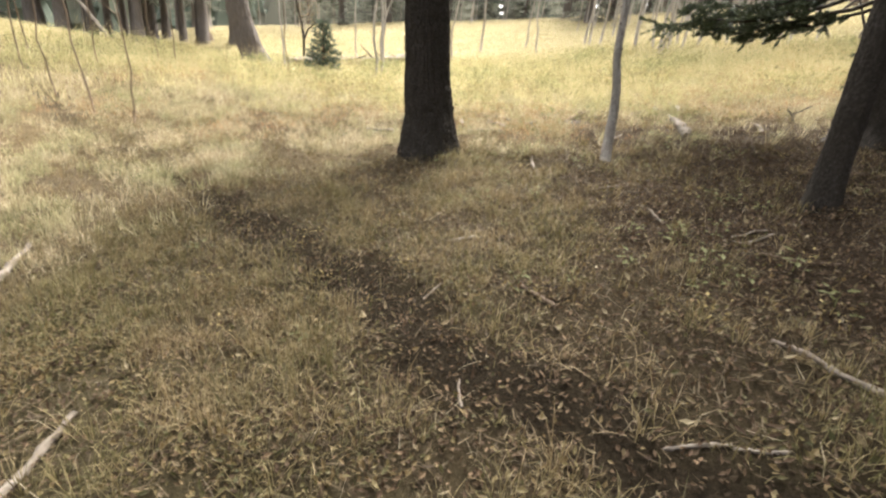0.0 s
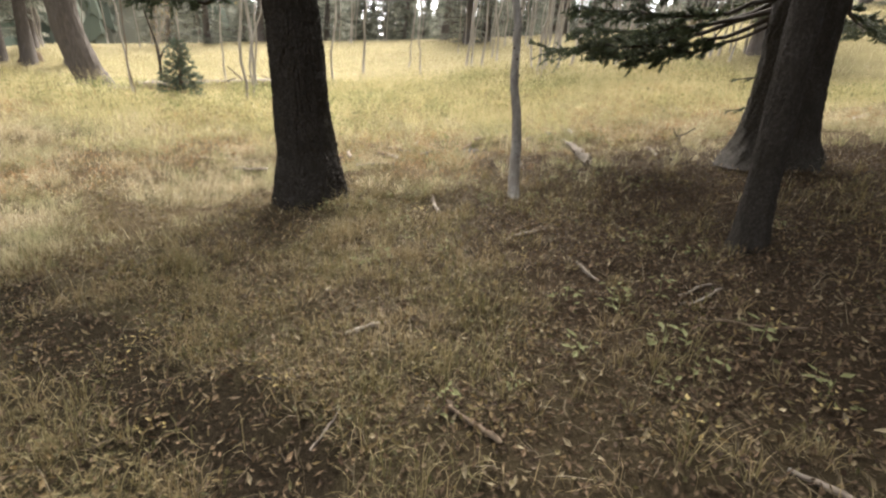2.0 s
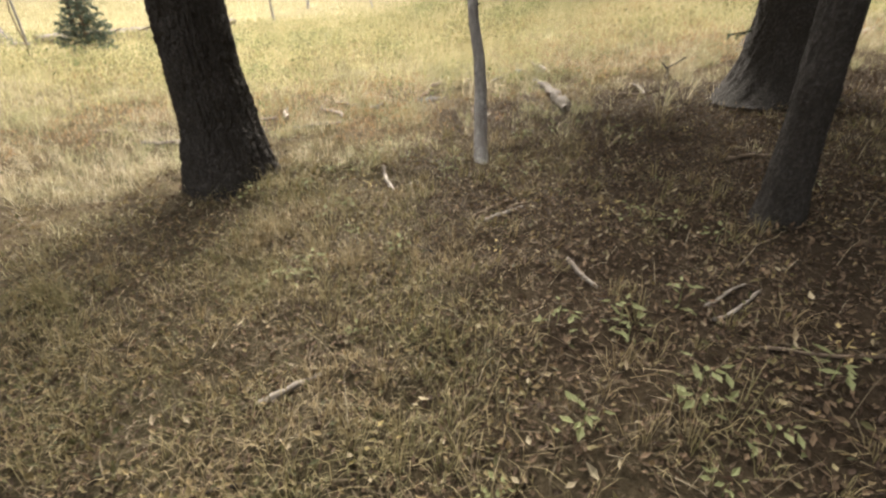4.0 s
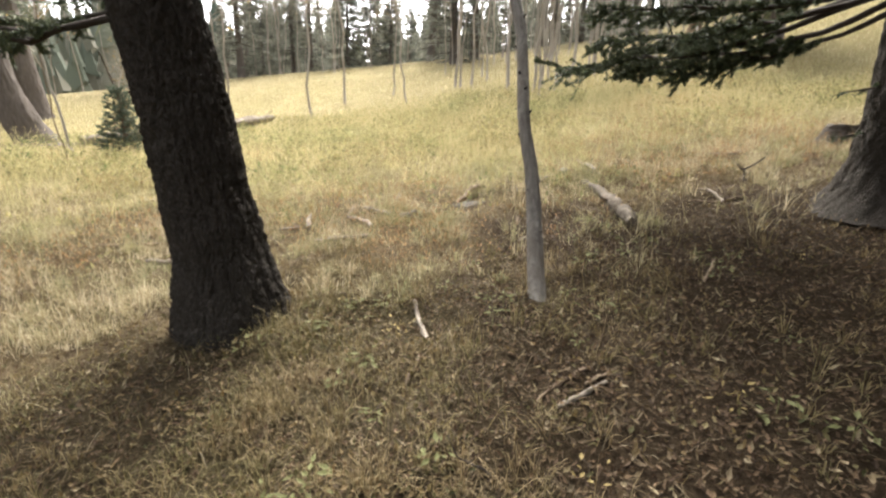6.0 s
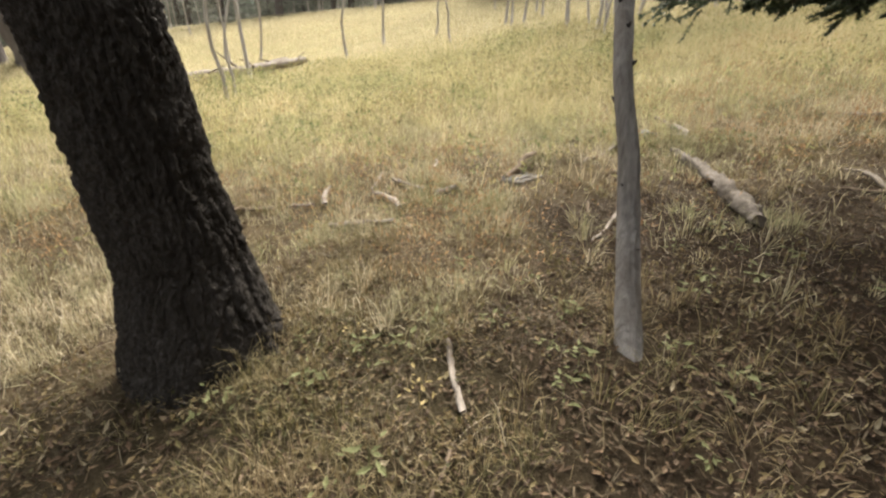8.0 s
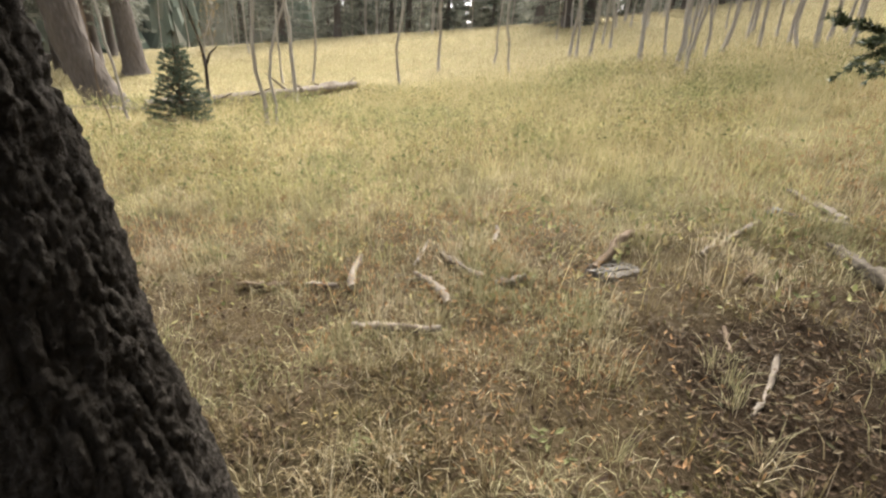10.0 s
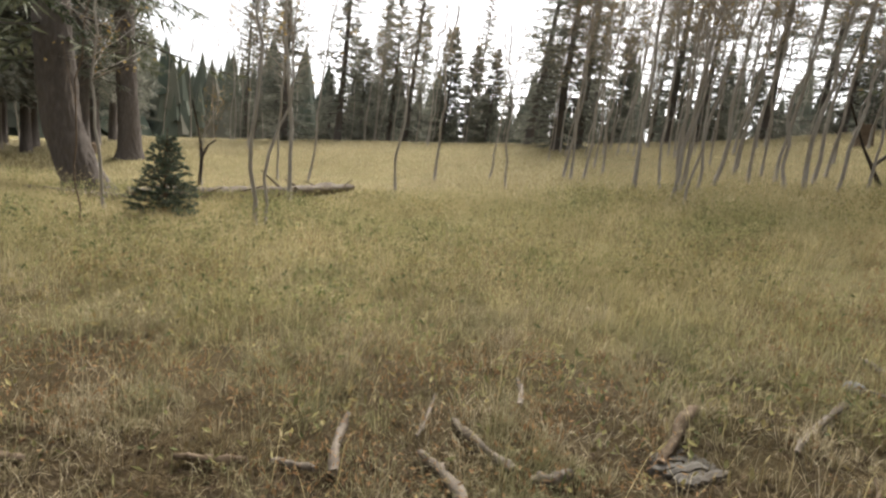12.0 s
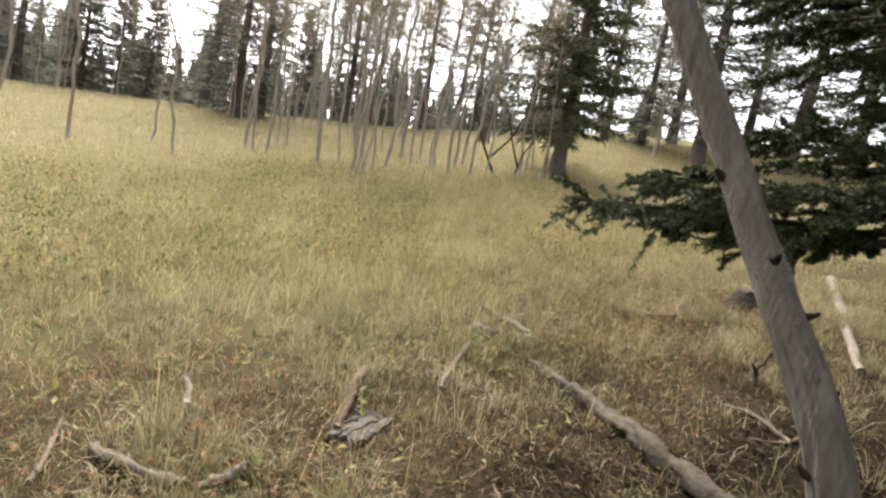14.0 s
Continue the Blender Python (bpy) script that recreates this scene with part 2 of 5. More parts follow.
# Needles paled and greyed to paint in the haze over distant trees.
MAT_NEEDLE_HAZED = leaf_mat("hazed_fir_needles", [(0.086, 0.08912, 0.07025), (0.1562, 0.161, 0.1288), (0.235, 0.2231, 0.1875)], 0.55, 0.7)
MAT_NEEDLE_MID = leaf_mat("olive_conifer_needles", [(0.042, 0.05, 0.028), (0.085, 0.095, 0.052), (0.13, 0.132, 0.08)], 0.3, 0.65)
MAT_SPRUCE = leaf_mat("young_spruce_needles", [(0.044, 0.0648, 0.0456), (0.09, 0.117, 0.0797), (0.16, 0.18, 0.123)], 0.2, 0.6)
MAT_ASPEN_LEAF = leaf_mat("withered_aspen_leaves", [(0.2, 0.13, 0.05), (0.34, 0.24, 0.09), (0.15, 0.12, 0.06), (0.26, 0.17, 0.08)], 0.5)
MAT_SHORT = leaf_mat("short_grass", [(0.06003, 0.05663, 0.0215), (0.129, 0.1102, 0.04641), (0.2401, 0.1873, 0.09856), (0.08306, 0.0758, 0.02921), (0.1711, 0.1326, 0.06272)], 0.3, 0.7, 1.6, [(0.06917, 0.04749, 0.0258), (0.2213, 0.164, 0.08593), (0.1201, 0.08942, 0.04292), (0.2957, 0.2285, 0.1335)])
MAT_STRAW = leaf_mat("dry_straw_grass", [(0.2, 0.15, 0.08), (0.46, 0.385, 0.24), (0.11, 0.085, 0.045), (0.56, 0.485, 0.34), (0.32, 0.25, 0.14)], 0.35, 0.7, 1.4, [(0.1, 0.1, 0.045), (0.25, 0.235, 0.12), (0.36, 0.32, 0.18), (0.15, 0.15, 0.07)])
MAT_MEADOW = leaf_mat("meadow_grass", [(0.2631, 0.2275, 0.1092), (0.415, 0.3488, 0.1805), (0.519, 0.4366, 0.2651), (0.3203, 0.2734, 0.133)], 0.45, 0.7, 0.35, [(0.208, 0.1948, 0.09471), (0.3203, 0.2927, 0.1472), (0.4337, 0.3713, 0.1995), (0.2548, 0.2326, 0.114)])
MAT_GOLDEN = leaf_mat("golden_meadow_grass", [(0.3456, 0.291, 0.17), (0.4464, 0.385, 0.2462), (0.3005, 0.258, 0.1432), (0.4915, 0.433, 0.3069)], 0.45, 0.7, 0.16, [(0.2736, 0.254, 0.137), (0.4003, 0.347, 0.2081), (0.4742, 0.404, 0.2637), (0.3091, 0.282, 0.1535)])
MAT_SEED = leaf_mat("grass_seed_heads", [(0.42, 0.34, 0.17), (0.55, 0.46, 0.26), (0.36, 0.30, 0.14)], 0.5)
MAT_LITTER = leaf_mat("fallen_leaves", [(0.0262, 0.0161, 0.00969), (0.0514, 0.0314, 0.0178), (0.0795, 0.051, 0.0291), (0.0374, 0.0238, 0.0129), (0.131, 0.0867, 0.0501), (0.0514, 0.0357, 0.0178), (0.0654, 0.0425, 0.0226)], 0.12, 0.85)
MAT_THATCH = leaf_mat("dry_thatch", [(0.03112, 0.02176, 0.01248), (0.06856, 0.04824, 0.0264), (0.1024, 0.07776, 0.04512), (0.04664, 0.03424, 0.01864)], 0.1, 0.85)
MAT_HERB = leaf_mat("green_herb_leaves", [(0.045, 0.056, 0.022), (0.085, 0.098, 0.038), (0.14, 0.14, 0.06), (0.19, 0.16, 0.07)], 0.35)
MAT_LOWLEAF = leaf_mat("low_plant_leaves", [(0.04008, 0.04064, 0.01504), (0.076, 0.0656, 0.02624), (0.1176, 0.0952, 0.04072), (0.1656, 0.1184, 0.05504), (0.05528, 0.05248, 0.02072)], 0.35, 0.65, 1.3, [(0.05872, 0.05576, 0.02192), (0.1312, 0.0984, 0.04376), (0.104, 0.06888, 0.03128), (0.18, 0.1248, 0.06256)])
MAT_WEED = leaf_mat("meadow_weed_leaves", [(0.06, 0.072, 0.03), (0.2, 0.2, 0.085), (0.38, 0.33, 0.15), (0.25, 0.184, 0.0869), (0.12, 0.13, 0.055)], 0.4, 0.7, 0.5, [(0.07, 0.085, 0.034), (0.18, 0.19, 0.08), (0.33, 0.31, 0.14)])
MAT_CLOD = surface_mat("dark_soil_clods", [(0.0096, 0.0072, 0.0048), (0.0264, 0.0192, 0.0126), (0.06, 0.0444, 0.0288)], 60, 9, (0.0168, 0.012, 0.0084), 0.97, 0.8, 0.01, (1, 1, 1), 0.03)
MAT_STALK = leaf_mat("dry_stalk_straw", [(0.10, 0.077, 0.045), (0.19, 0.155, 0.1), (0.30, 0.25, 0.17), (0.07, 0.053, 0.031)], 0.2, 0.7)
MAT_BIGLEAF = leaf_mat("curled_large_leaves", [(0.05, 0.034, 0.02), (0.085, 0.06, 0.035), (0.14, 0.105, 0.06), (0.12, 0.098, 0.045), (0.065, 0.042, 0.024), (0.24, 0.195, 0.12), (0.04, 0.028, 0.017)], 0.15, 0.75)
MAT_GOLD = leaf_mat("yellowed_herb_leaves", [(0.24, 0.17, 0.06), (0.30, 0.235, 0.10), (0.18, 0.12, 0.05)], 0.35)
MAT_RUST = leaf_mat("rusty_herb_leaves", [(0.22, 0.12, 0.055), (0.38, 0.24, 0.12), (0.13, 0.077, 0.04), (0.3, 0.175, 0.08)], 0.35)
# Lightened toward grey, so the haze over the far woods is in the colour.
MAT_FARWOOD_HAZED = leaf_mat("hazed_distant_wood", [(0.063, 0.08, 0.063), (0.108, 0.12, 0.09), (0.162, 0.152, 0.117)], 0.2, 0.9)


# ---- mesh helpers ----
class Geo:
    """Collects vertices and triangles."""

    def __init__(self):
        self.v, self.f, self.n = [], [], 0

    def add(self, v, f):
        self.v.append(np.asarray(v, np.float32))
        self.f.append(np.asarray(f, np.int32) + self.n)
        self.n += len(v)

    def tube(self, pts, radii, sides=8, wobble=0.0, seed=0.0):
        pts, radii = np.asarray(pts, float), np.asarray(radii, float)
        k = len(pts)
        tan = np.gradient(pts, axis=0)
        tan /= np.linalg.norm(tan, axis=1)[:, None] + 1e-9
        ref = np.array([0.0, 0, 1]) if abs(tan[0][2]) < 0.9 else np.array([1.0, 0, 0])
        a = np.cross(tan, ref)
        a /= np.linalg.norm(a, axis=1)[:, None] + 1e-9
        b = np.cross(tan, a)
        th = np.arange(sides) * 2 * np.pi / sides
        rr = radii[:, None] * np.ones(sides)
        if wobble:
            s = np.linspace(0, k * 0.9, k)[:, None]
            rr = rr * (1 + wobble * (2 * vnoise(np.cos(th)[None] * 1.5 + 5 + seed, np.sin(th)[None] * 1.5 + 5, s + seed) - 1))
        v = pts[:, None] + rr[..., None] * (np.cos(th)[None, :, None] * a[:, None] + np.sin(th)[None, :, None] * b[:, None])
        v = np.concatenate([v.reshape(-1, 3), pts[:1], pts[-1:]])
        i = np.arange(k - 1)[:, None] * sides
        j, j2 = np.arange(sides)[None], (np.arange(sides)[None] + 1) % sides
        q = np.stack([i + j, i + sides + j, i + sides + j2, i + j2], -1).reshape(-1, 4)
        f = [q[:, [0, 2, 1]], q[:, [0, 3, 2]]]
        j, j2 = np.arange(sides), (np.arange(sides) + 1) % sides
        f.append(np.stack([j, j * 0 + k * sides, j2], -1)[:, [0, 2, 1]])
        e = (k - 1) * sides
        f.append(np.stack([e + j, e + j2, j * 0 + k * sides + 1], -1)[:, [0, 2, 1]])
        self.add(v, np.concatenate(f))
        return self

    def mesh(self, name, shade=True):
        me = bpy.data.meshes.new(name)
        v, f = np.concatenate(self.v), np.concatenate(self.f)
        me.vertices.add(len(v))
        me.vertices.foreach_set("co", v.ravel())
        me.loops.add(len(f) * 3)
        me.loops.foreach_set("vertex_index", f.ravel())
        me.polygons.add(len(f))
        me.polygons.foreach_set("loop_start", np.arange(0, len(f) * 3, 3, dtype=np.int32))
        me.polygons.foreach_set("use_smooth", np.full(len(f), shade))
        me.update(calc_edges=True)
        me.validate()
        return me


def part(name, geo, material, parent=None, label="", shade=True):
    me = geo.mesh(name, shade)
    me.materials.append(material)
    ob = new(name, me)
    ob.parent = parent
    if label:
        ob["label"] = label
    return ob


def part_of_two(name, first, second, parent, shade=False):
    """One part of two materials, such as a crown of wood and needles."""
    both = Geo()
    for geo, _ in (first, second):
        both.add(np.concatenate(geo.v), np.concatenate(geo.f))
    ob = part(name, both, first[1], parent, shade=shade)
    ob.data.materials.append(second[1])
    slot = np.zeros(len(ob.data.polygons), np.int32)
    slot[sum(len(f) for f in first[0].f):] = 1
    ob.data.polygons.foreach_set("material_index", slot)
    return ob


def root(name, at, label, category, group="", kind=""):
    e = new(name)
    e.empty_display_size = 0.2
    e.matrix_basis = Matrix.Translation([float(c) for c in at])
    return tagged(e, label, category, group, kind)


def stand(x, y, sink=0.03):
    return (x, y, float(ground_z(x, y)) - sink)


def blades(pos, length, width, lean, seed, droop=0.5, heading=None):
    """Tapered grass blades of two joints, bent over at the tip."""
    r = np.random.default_rng(seed)
    n = len(pos)
    az = r.random(n) * 2 * np.pi if heading is None else heading
    le = np.asarray(length) * np.ones(n)
    ln = np.asarray(lean) * r.random(n)
    out = np.stack([np.cos(az), np.sin(az), 0 * az], 1)
    tw = az + np.pi / 2 + r.normal(0, 0.8, n)
    side = np.stack([np.cos(tw), np.sin(tw), 0 * tw], 1) * (np.asarray(width) * np.ones(n) / 2)[:, None]
    up = np.array([0, 0, 1.0])
    d1 = out * np.sin(ln)[:, None] + up * np.cos(ln)[:, None]
    l2 = np.minimum(ln + droop * (0.3 + r.random(n)), 2.0)
    d2 = out * np.sin(l2)[:, None] + up * np.cos(l2)[:, None]
    p1 = pos + d1 * (le * 0.55)[:, None]
    p2 = p1 + d2 * (le * 0.45)[:, None]
    v = np.stack([pos - side, pos + side, p1 - side * 0.8, p1 + side * 0.8, p2], 1).reshape(-1, 3)
    i = np.arange(n)[:, None] * 5
    f = np.concatenate([i + np.array([[0, 1, 3]]), i + np.array([[0, 3, 2]]), i + np.array([[2, 3, 4]])])
    return v, f, p2


def flakes(pos, length, width, seed, tilt=0.5, curl=0.25, up=None):
    """Small pointed leaves of four triangles, folded along the middle."""
    r = np.random.default_rng(seed)
    n = len(pos)
    az, ti = r.random(n) * 2 * np.pi, r.normal(0, tilt, n)
    if up is not None:
        ti = up + r.normal(0, tilt, n)
    d = np.stack([np.cos(az) * np.cos(ti), np.sin(az) * np.cos(ti), np.sin(ti)], 1)
    ro = r.normal(0, tilt, n)
    s = np.stack([-np.sin(az) * np.cos(ro), np.cos(az) * np.cos(ro), np.sin(ro)], 1)
    nn = np.cross(d, s)
    le, wi = (np.asarray(length) * np.ones(n))[:, None], (np.asarray(width) * np.ones(n))[:, None]
    mid = pos + d * le * 0.45 - nn * le * curl * 0.3
    v = np.stack([pos, mid - s * wi / 2 + nn * wi * 0.25, mid, mid + s * wi / 2 + nn * wi * 0.25, pos + d * le], 1).reshape(-1, 3)
    i = np.arange(n)[:, None] * 5
    f = np.concatenate([i + np.array([[0, 2, 1]]), i + np.array([[0, 3, 2]]), i + np.array([[1, 2, 4]]), i + np.array([[2, 3, 4]])])
    return v, f


# ---- ground: one sheet to the horizon ----
def build_ground():
    u = np.linspace(-1, 1, 331)
    xs, ys = 1.84 * np.sinh(5.8 * u) + 1.0, 1.84 * np.sinh(5.8 * u) + 4.5
    gx, gy = np.meshgrid(xs, ys)
    gz = ground_z(gx, gy)
    n = len(u)
    g = Geo()
    i, j = np.meshgrid(np.arange(n - 1), np.arange(n - 1))
    a = (j * n + i).ravel()
    g.add(np.stack([gx, gy, gz], -1).reshape(-1, 3), np.concatenate([np.stack([a, a + 1, a + n + 1], -1), np.stack([a, a + n + 1, a + n], -1)]))
    ob = part("ground", g, MAT_GROUND)
    tr, du, st, me = cover(gx.ravel(), gy.ravel())
    col = ob.data.color_attributes.new("cover", "FLOAT_COLOR", "POINT")
    col.data.foreach_set("color", np.stack([tr, du, st, me], -1).astype(np.float32).ravel())
    tagged(ob, "rising meadow ground with dark litter under the firs", "ground", kind="structure")


build_ground()


# ---- trees ----
def axis_curve(base, top, bend, k, seed):
    """A trunk's middle line from base to top with a slow sway."""
    s = np.linspace(0, 1, k)
    base, top = np.asarray(base, float), np.asarray(top, float)
    p = base + (top - base) * s[:, None]
    p[:, 0] += bend * np.sin(s * 5.1 + seed) * s
    p[:, 1] += bend * np.cos(s * 4.3 + seed * 1.7) * s - bend * np.cos(seed * 1.7) * s * (1 - s)
    return p


def bark_trunk(pts, radii, sides, furrow, seed, flare=0.0, plates=9.0):
    """A trunk with furrowed bark plates and, at the foot, root flare."""
    g = Geo()
    pts, radii = np.asarray(pts, float), np.asarray(radii, float)
    k = len(pts)
    tan = np.gradient(pts, axis=0)
    tan /= np.linalg.norm(tan, axis=1)[:, None]
    a = np.cross(tan, np.array([0.0, 1, 0]))
    a /= np.linalg.norm(a, axis=1)[:, None]
    b = np.cross(tan, a)
    th = np.arange(sides) * 2 * np.pi / sides
    run = np.r_[0, np.cumsum(np.linalg.norm(np.diff(pts, axis=0), axis=1))][:, None]
    cx, cy = np.cos(th)[None], np.sin(th)[None]
    warp = 0.5 * vnoise(cx * 3 + seed, cy * 3 + 9, run * 4.1)
    f1 = np.abs(2 * vnoise((cx + warp * 0.35) * plates * 0.62 + 20 + seed, cy * plates * 0.62 + 20, run * 5.4 + warp * 4) - 1)
    f2 = np.abs(2 * vnoise(cx * plates * 1.5 + 40, cy * plates * 1.5 + 40 + seed, run * 21) - 1)
    f3 = vnoise(cx * plates * 3.4 + 40, cy * plates * 3.4 + 40 + seed, run * 42)
    f4 = vnoise(cx * plates * 6.1 + 10, cy * plates * 6.1 + 10 + seed, run * 70)
    rel = np.minimum(f1 * 2.0, 1) * 0.5 + np.minimum(f2 * 1.8, 1) * 0.26 * (0.4 + 1.2 * warp) + f3 * 0.36 + f4 * 0.4
    lump = vnoise(cx * 1.3 + 3, cy * 1.3 + seed, run * 1.1) - 0.5
    root_ = flare * np.exp(-run / 0.22) * (0.6 + 0.9 * vnoise(cx * 2.1 + 7 + seed, cy * 2.1 + 7, 0 * run))
    rr = radii[:, None] * (1 + 0.10 * lump + root_) + furrow * (rel - 0.75)
    v = pts[:, None] + rr[..., None] * (cx[..., None] * a[:, None] + cy[..., None] * b[:, None])
    i = np.arange(k - 1)[:, None] * sides
    j, j2 = np.arange(sides)[None], (np.arange(sides)[None] + 1) % sides
    q = np.stack([i + j, i + sides + j, i + sides + j2, i + j2], -1).reshape(-1, 4)
    g.add(v.reshape(-1, 3), np.concatenate([q[:, [0, 2, 1]], q[:, [0, 3, 2]]]))
    return g


def unit(v):
    return v / (np.linalg.norm(v, axis=-1, keepdims=True) + 1e-9)


def needle_spray(g, p0, p1, count, size, seed, width=0.0035):
    """Needles standing round a twig from p0 to p1: arrays of twigs."""
    r = np.random.default_rng(seed)
    p0, p1 = np.atleast_2d(p0), np.atleast_2d(p1)
    n = len(p0)
    t = r.random((n, count)) * 0.98 + 0.04
    base = p0[:, None] + (p1 - p0)[:, None] * t[..., None]
    ax = unit(p1 - p0)[:, None]
    d = r.normal(0, 1, (n, count, 3))
    d -= (d * ax).sum(-1, keepdims=True) * ax
    d = unit(unit(d) + ax * (0.5 + 0.5 * r.random((n, count, 1))))
    ln = size * (0.7 + 0.5 * r.random((n, count, 1)))
    s = unit(np.cross(d, r.normal(0, 1, d.shape))) * width
    tip = base + d * ln
    v = np.stack([base - s, base + s, tip], 2).reshape(-1, 3)
    g.add(v, np.arange(len(v)).reshape(-1, 3))


def fir_branch(wood, leaf, p0, p1, r0, seed, bare=0.3, twigs=34, reach=0.55, sag=0.25, needles=70, size=0.026, width=0.0026):
    """A drooping fir limb: curved wood, side twigs and second twigs clad in needles."""
    r = np.random.default_rng(seed)
    p0, p1 = np.asarray(p0, float), np.asarray(p1, float)
    s = np.linspace(0, 1, 12)
    ln = np.linalg.norm(p1 - p0)
    pts = p0 + (p1 - p0) * s[:, None]
    pts[:, 2] -= sag * ln * 0.5 * np.sin(np.pi * s) * (1 - 0.3 * s)
    pts += r.normal(0, 0.012 * ln, pts.shape) * np.sin(np.pi * s)[:, None]
    wood.tube(pts, r0 * (1 - 0.88 * s) + 0.003, 7, 0.2, seed)
    ax = unit(p1 - p0)
    side = unit(np.cross(ax, [0, 0, 1.0]))
    a0, a1 = [], []
    for i in range(twigs):
        t = bare + (1 - bare) * (i + r.random()) / twigs
        b = np.array([np.interp(t, s, pts[:, c]) for c in range(3)])
        sg = 1 if i % 2 else -1
        d = unit(side * sg * (0.7 + 0.5 * r.random()) + ax * (0.55 + 0.5 * r.random()) + np.array([0, 0, r.normal(0.0, 0.22)]))
        L = reach * (0.35 + 0.65 * np.sin(np.pi * min(1, (1.03 - t) * 1.15 + 0.12))) * (0.6 + 0.6 * r.random())
        e = b + d * L + np.array([0, 0, -0.10 * L])
        m = b + d * L * 0.5 + np.array([0, 0, 0.02 * L])
        wood.tube([b, m, e], [0.006, 0.0045, 0.002], 4)
        a0 += [b + (m - b) * 0.35, m]
        a1 += [m, e]
        for q in range(5):
            u = 0.2 + 0.75 * r.random()
            b2 = b + (e - b) * u
            d2 = unit(d + side * r.normal(0, 0.75) + ax * r.normal(0.15, 0.55) + np.array([0, 0, r.normal(-0.03, 0.3)]))
            a0.append(b2)
            a1.append(b2 + d2 * L * (0.22 + 0.28 * r.random()))
    a0.append(pts[-3])
    a1.append(pts[-1] + ax * 0.08)
    needle_spray(leaf, np.array(a0), np.array(a1), needles, size, seed + 1, width)


def crown_sprays(g, tops, base_z, top_z, spread, whorls, per, twigs, seed, droop=0.25, twig=0.5, wide=0.05, shape=0.85, fill=3):
    """A conifer crown: whorled limbs that carry flat sprays of narrow twig blades."""
    r = np.random.default_rng(seed)
    wood = Geo()
    n = whorls * per
    z = base_z + (top_z - base_z) * (np.repeat(np.arange(whorls), per) + r.random(n) * 0.9) / whorls
    h = np.clip((z - base_z) / (top_z - base_z), 0, 1)
    az = r.random(n) * 2 * np.pi
    length = spread * (1 - h) ** shape * (0.4 + 0.75 * r.random(n)) * np.minimum(1, 0.55 + h * 4) + 0.15
    ax = np.stack([np.cos(az), np.sin(az), -droop * (1.3 - h) + 0.25 * h], 1)
    ax = unit(ax)
    b0 = np.stack([np.interp(z, tops[:, 2], tops[:, 0]), np.interp(z, tops[:, 2], tops[:, 1]), z], 1)
    for i in range(n):
        q = np.linspace(0, 1, 4)
        p = b0[i] + ax[i] * length[i] * q[:, None]
        p[:, 2] += 0.12 * length[i] * (q**2)
        wood.tube(p, 0.006 + 0.014 * length[i] * (1 - q) * 0.6, 3)
    t = 0.18 + 0.82 * (np.arange(twigs)[None] + r.random((n, twigs))) / twigs
    b = b0[:, None] + ax[:, None] * (length[:, None] * t)[..., None]
    b[..., 2] += 0.12 * length[:, None] * t**2
    side = unit(np.cross(ax, [0, 0, 1.0]))[:, None]
    sg = np.where(np.arange(twigs) % 2, 1, -1)[None, :, None]
    for k in range(fill):
        d = unit(side * sg * (0.5 + 0.7 * r.random((n, twigs, 1))) + ax[:, None] * (0.4 + 0.7 * r.random((n, twigs, 1))) + r.normal(0, 0.42, (n, twigs, 3)) + np.array([0, 0, -0.22]))
        L = twig * (0.45 + 0.75 * r.random((n, twigs, 1))) * np.minimum(1.0, 0.35 + length[:, None, None] / spread)
        w = unit(np.cross(d, r.normal(0, 1, d.shape) + np.array([0, 0, 0.4]))) * wide * (0.6 + 0.6 * r.random((n, twigs, 1)))
        m = b + d * L * 0.4
        v = np.stack([b, m - w, m + w, b + d * L], 2).reshape(-1, 3)
        i = np.arange(n * twigs)[:, None] * 4
        g.add(v, np.concatenate([i + np.array([[0, 2, 1]]), i + np.array([[1, 2, 3]])]))
    return wood


def conifer(at, label, tall, r0, seed, needles=MAT_NEEDLE_HAZED, clear=1.5, spread=2.4, whorls=24, per=5, twigs=16, group="conifers at the forest edge", bark=None, name="fir_tree", lean=(0.0, 0.0), shape=0.85, twig=0.55, wide=0.038, fill=3):
    e = root(name, at, label, "tree", group)
    k = 14
    pts = axis_curve((0, 0, 0), (lean[0], lean[1], tall), 0.12, k, seed)
    rad = r0 * (1 - np.linspace(0, 1, k) ** 1.1 * 0.95)
    rad[0] *= 1.35
    part("trunk", Geo().tube(pts, rad, 12, 0.12, seed), bark or MAT_PINE_BARK_HAZED, e)
    leaf = Geo()
    wood = crown_sprays(leaf, pts, clear, tall, spread, whorls, per, twigs, seed, twig=twig, wide=wide, shape=shape, fill=fill)
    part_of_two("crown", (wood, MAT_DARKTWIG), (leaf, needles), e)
    return e


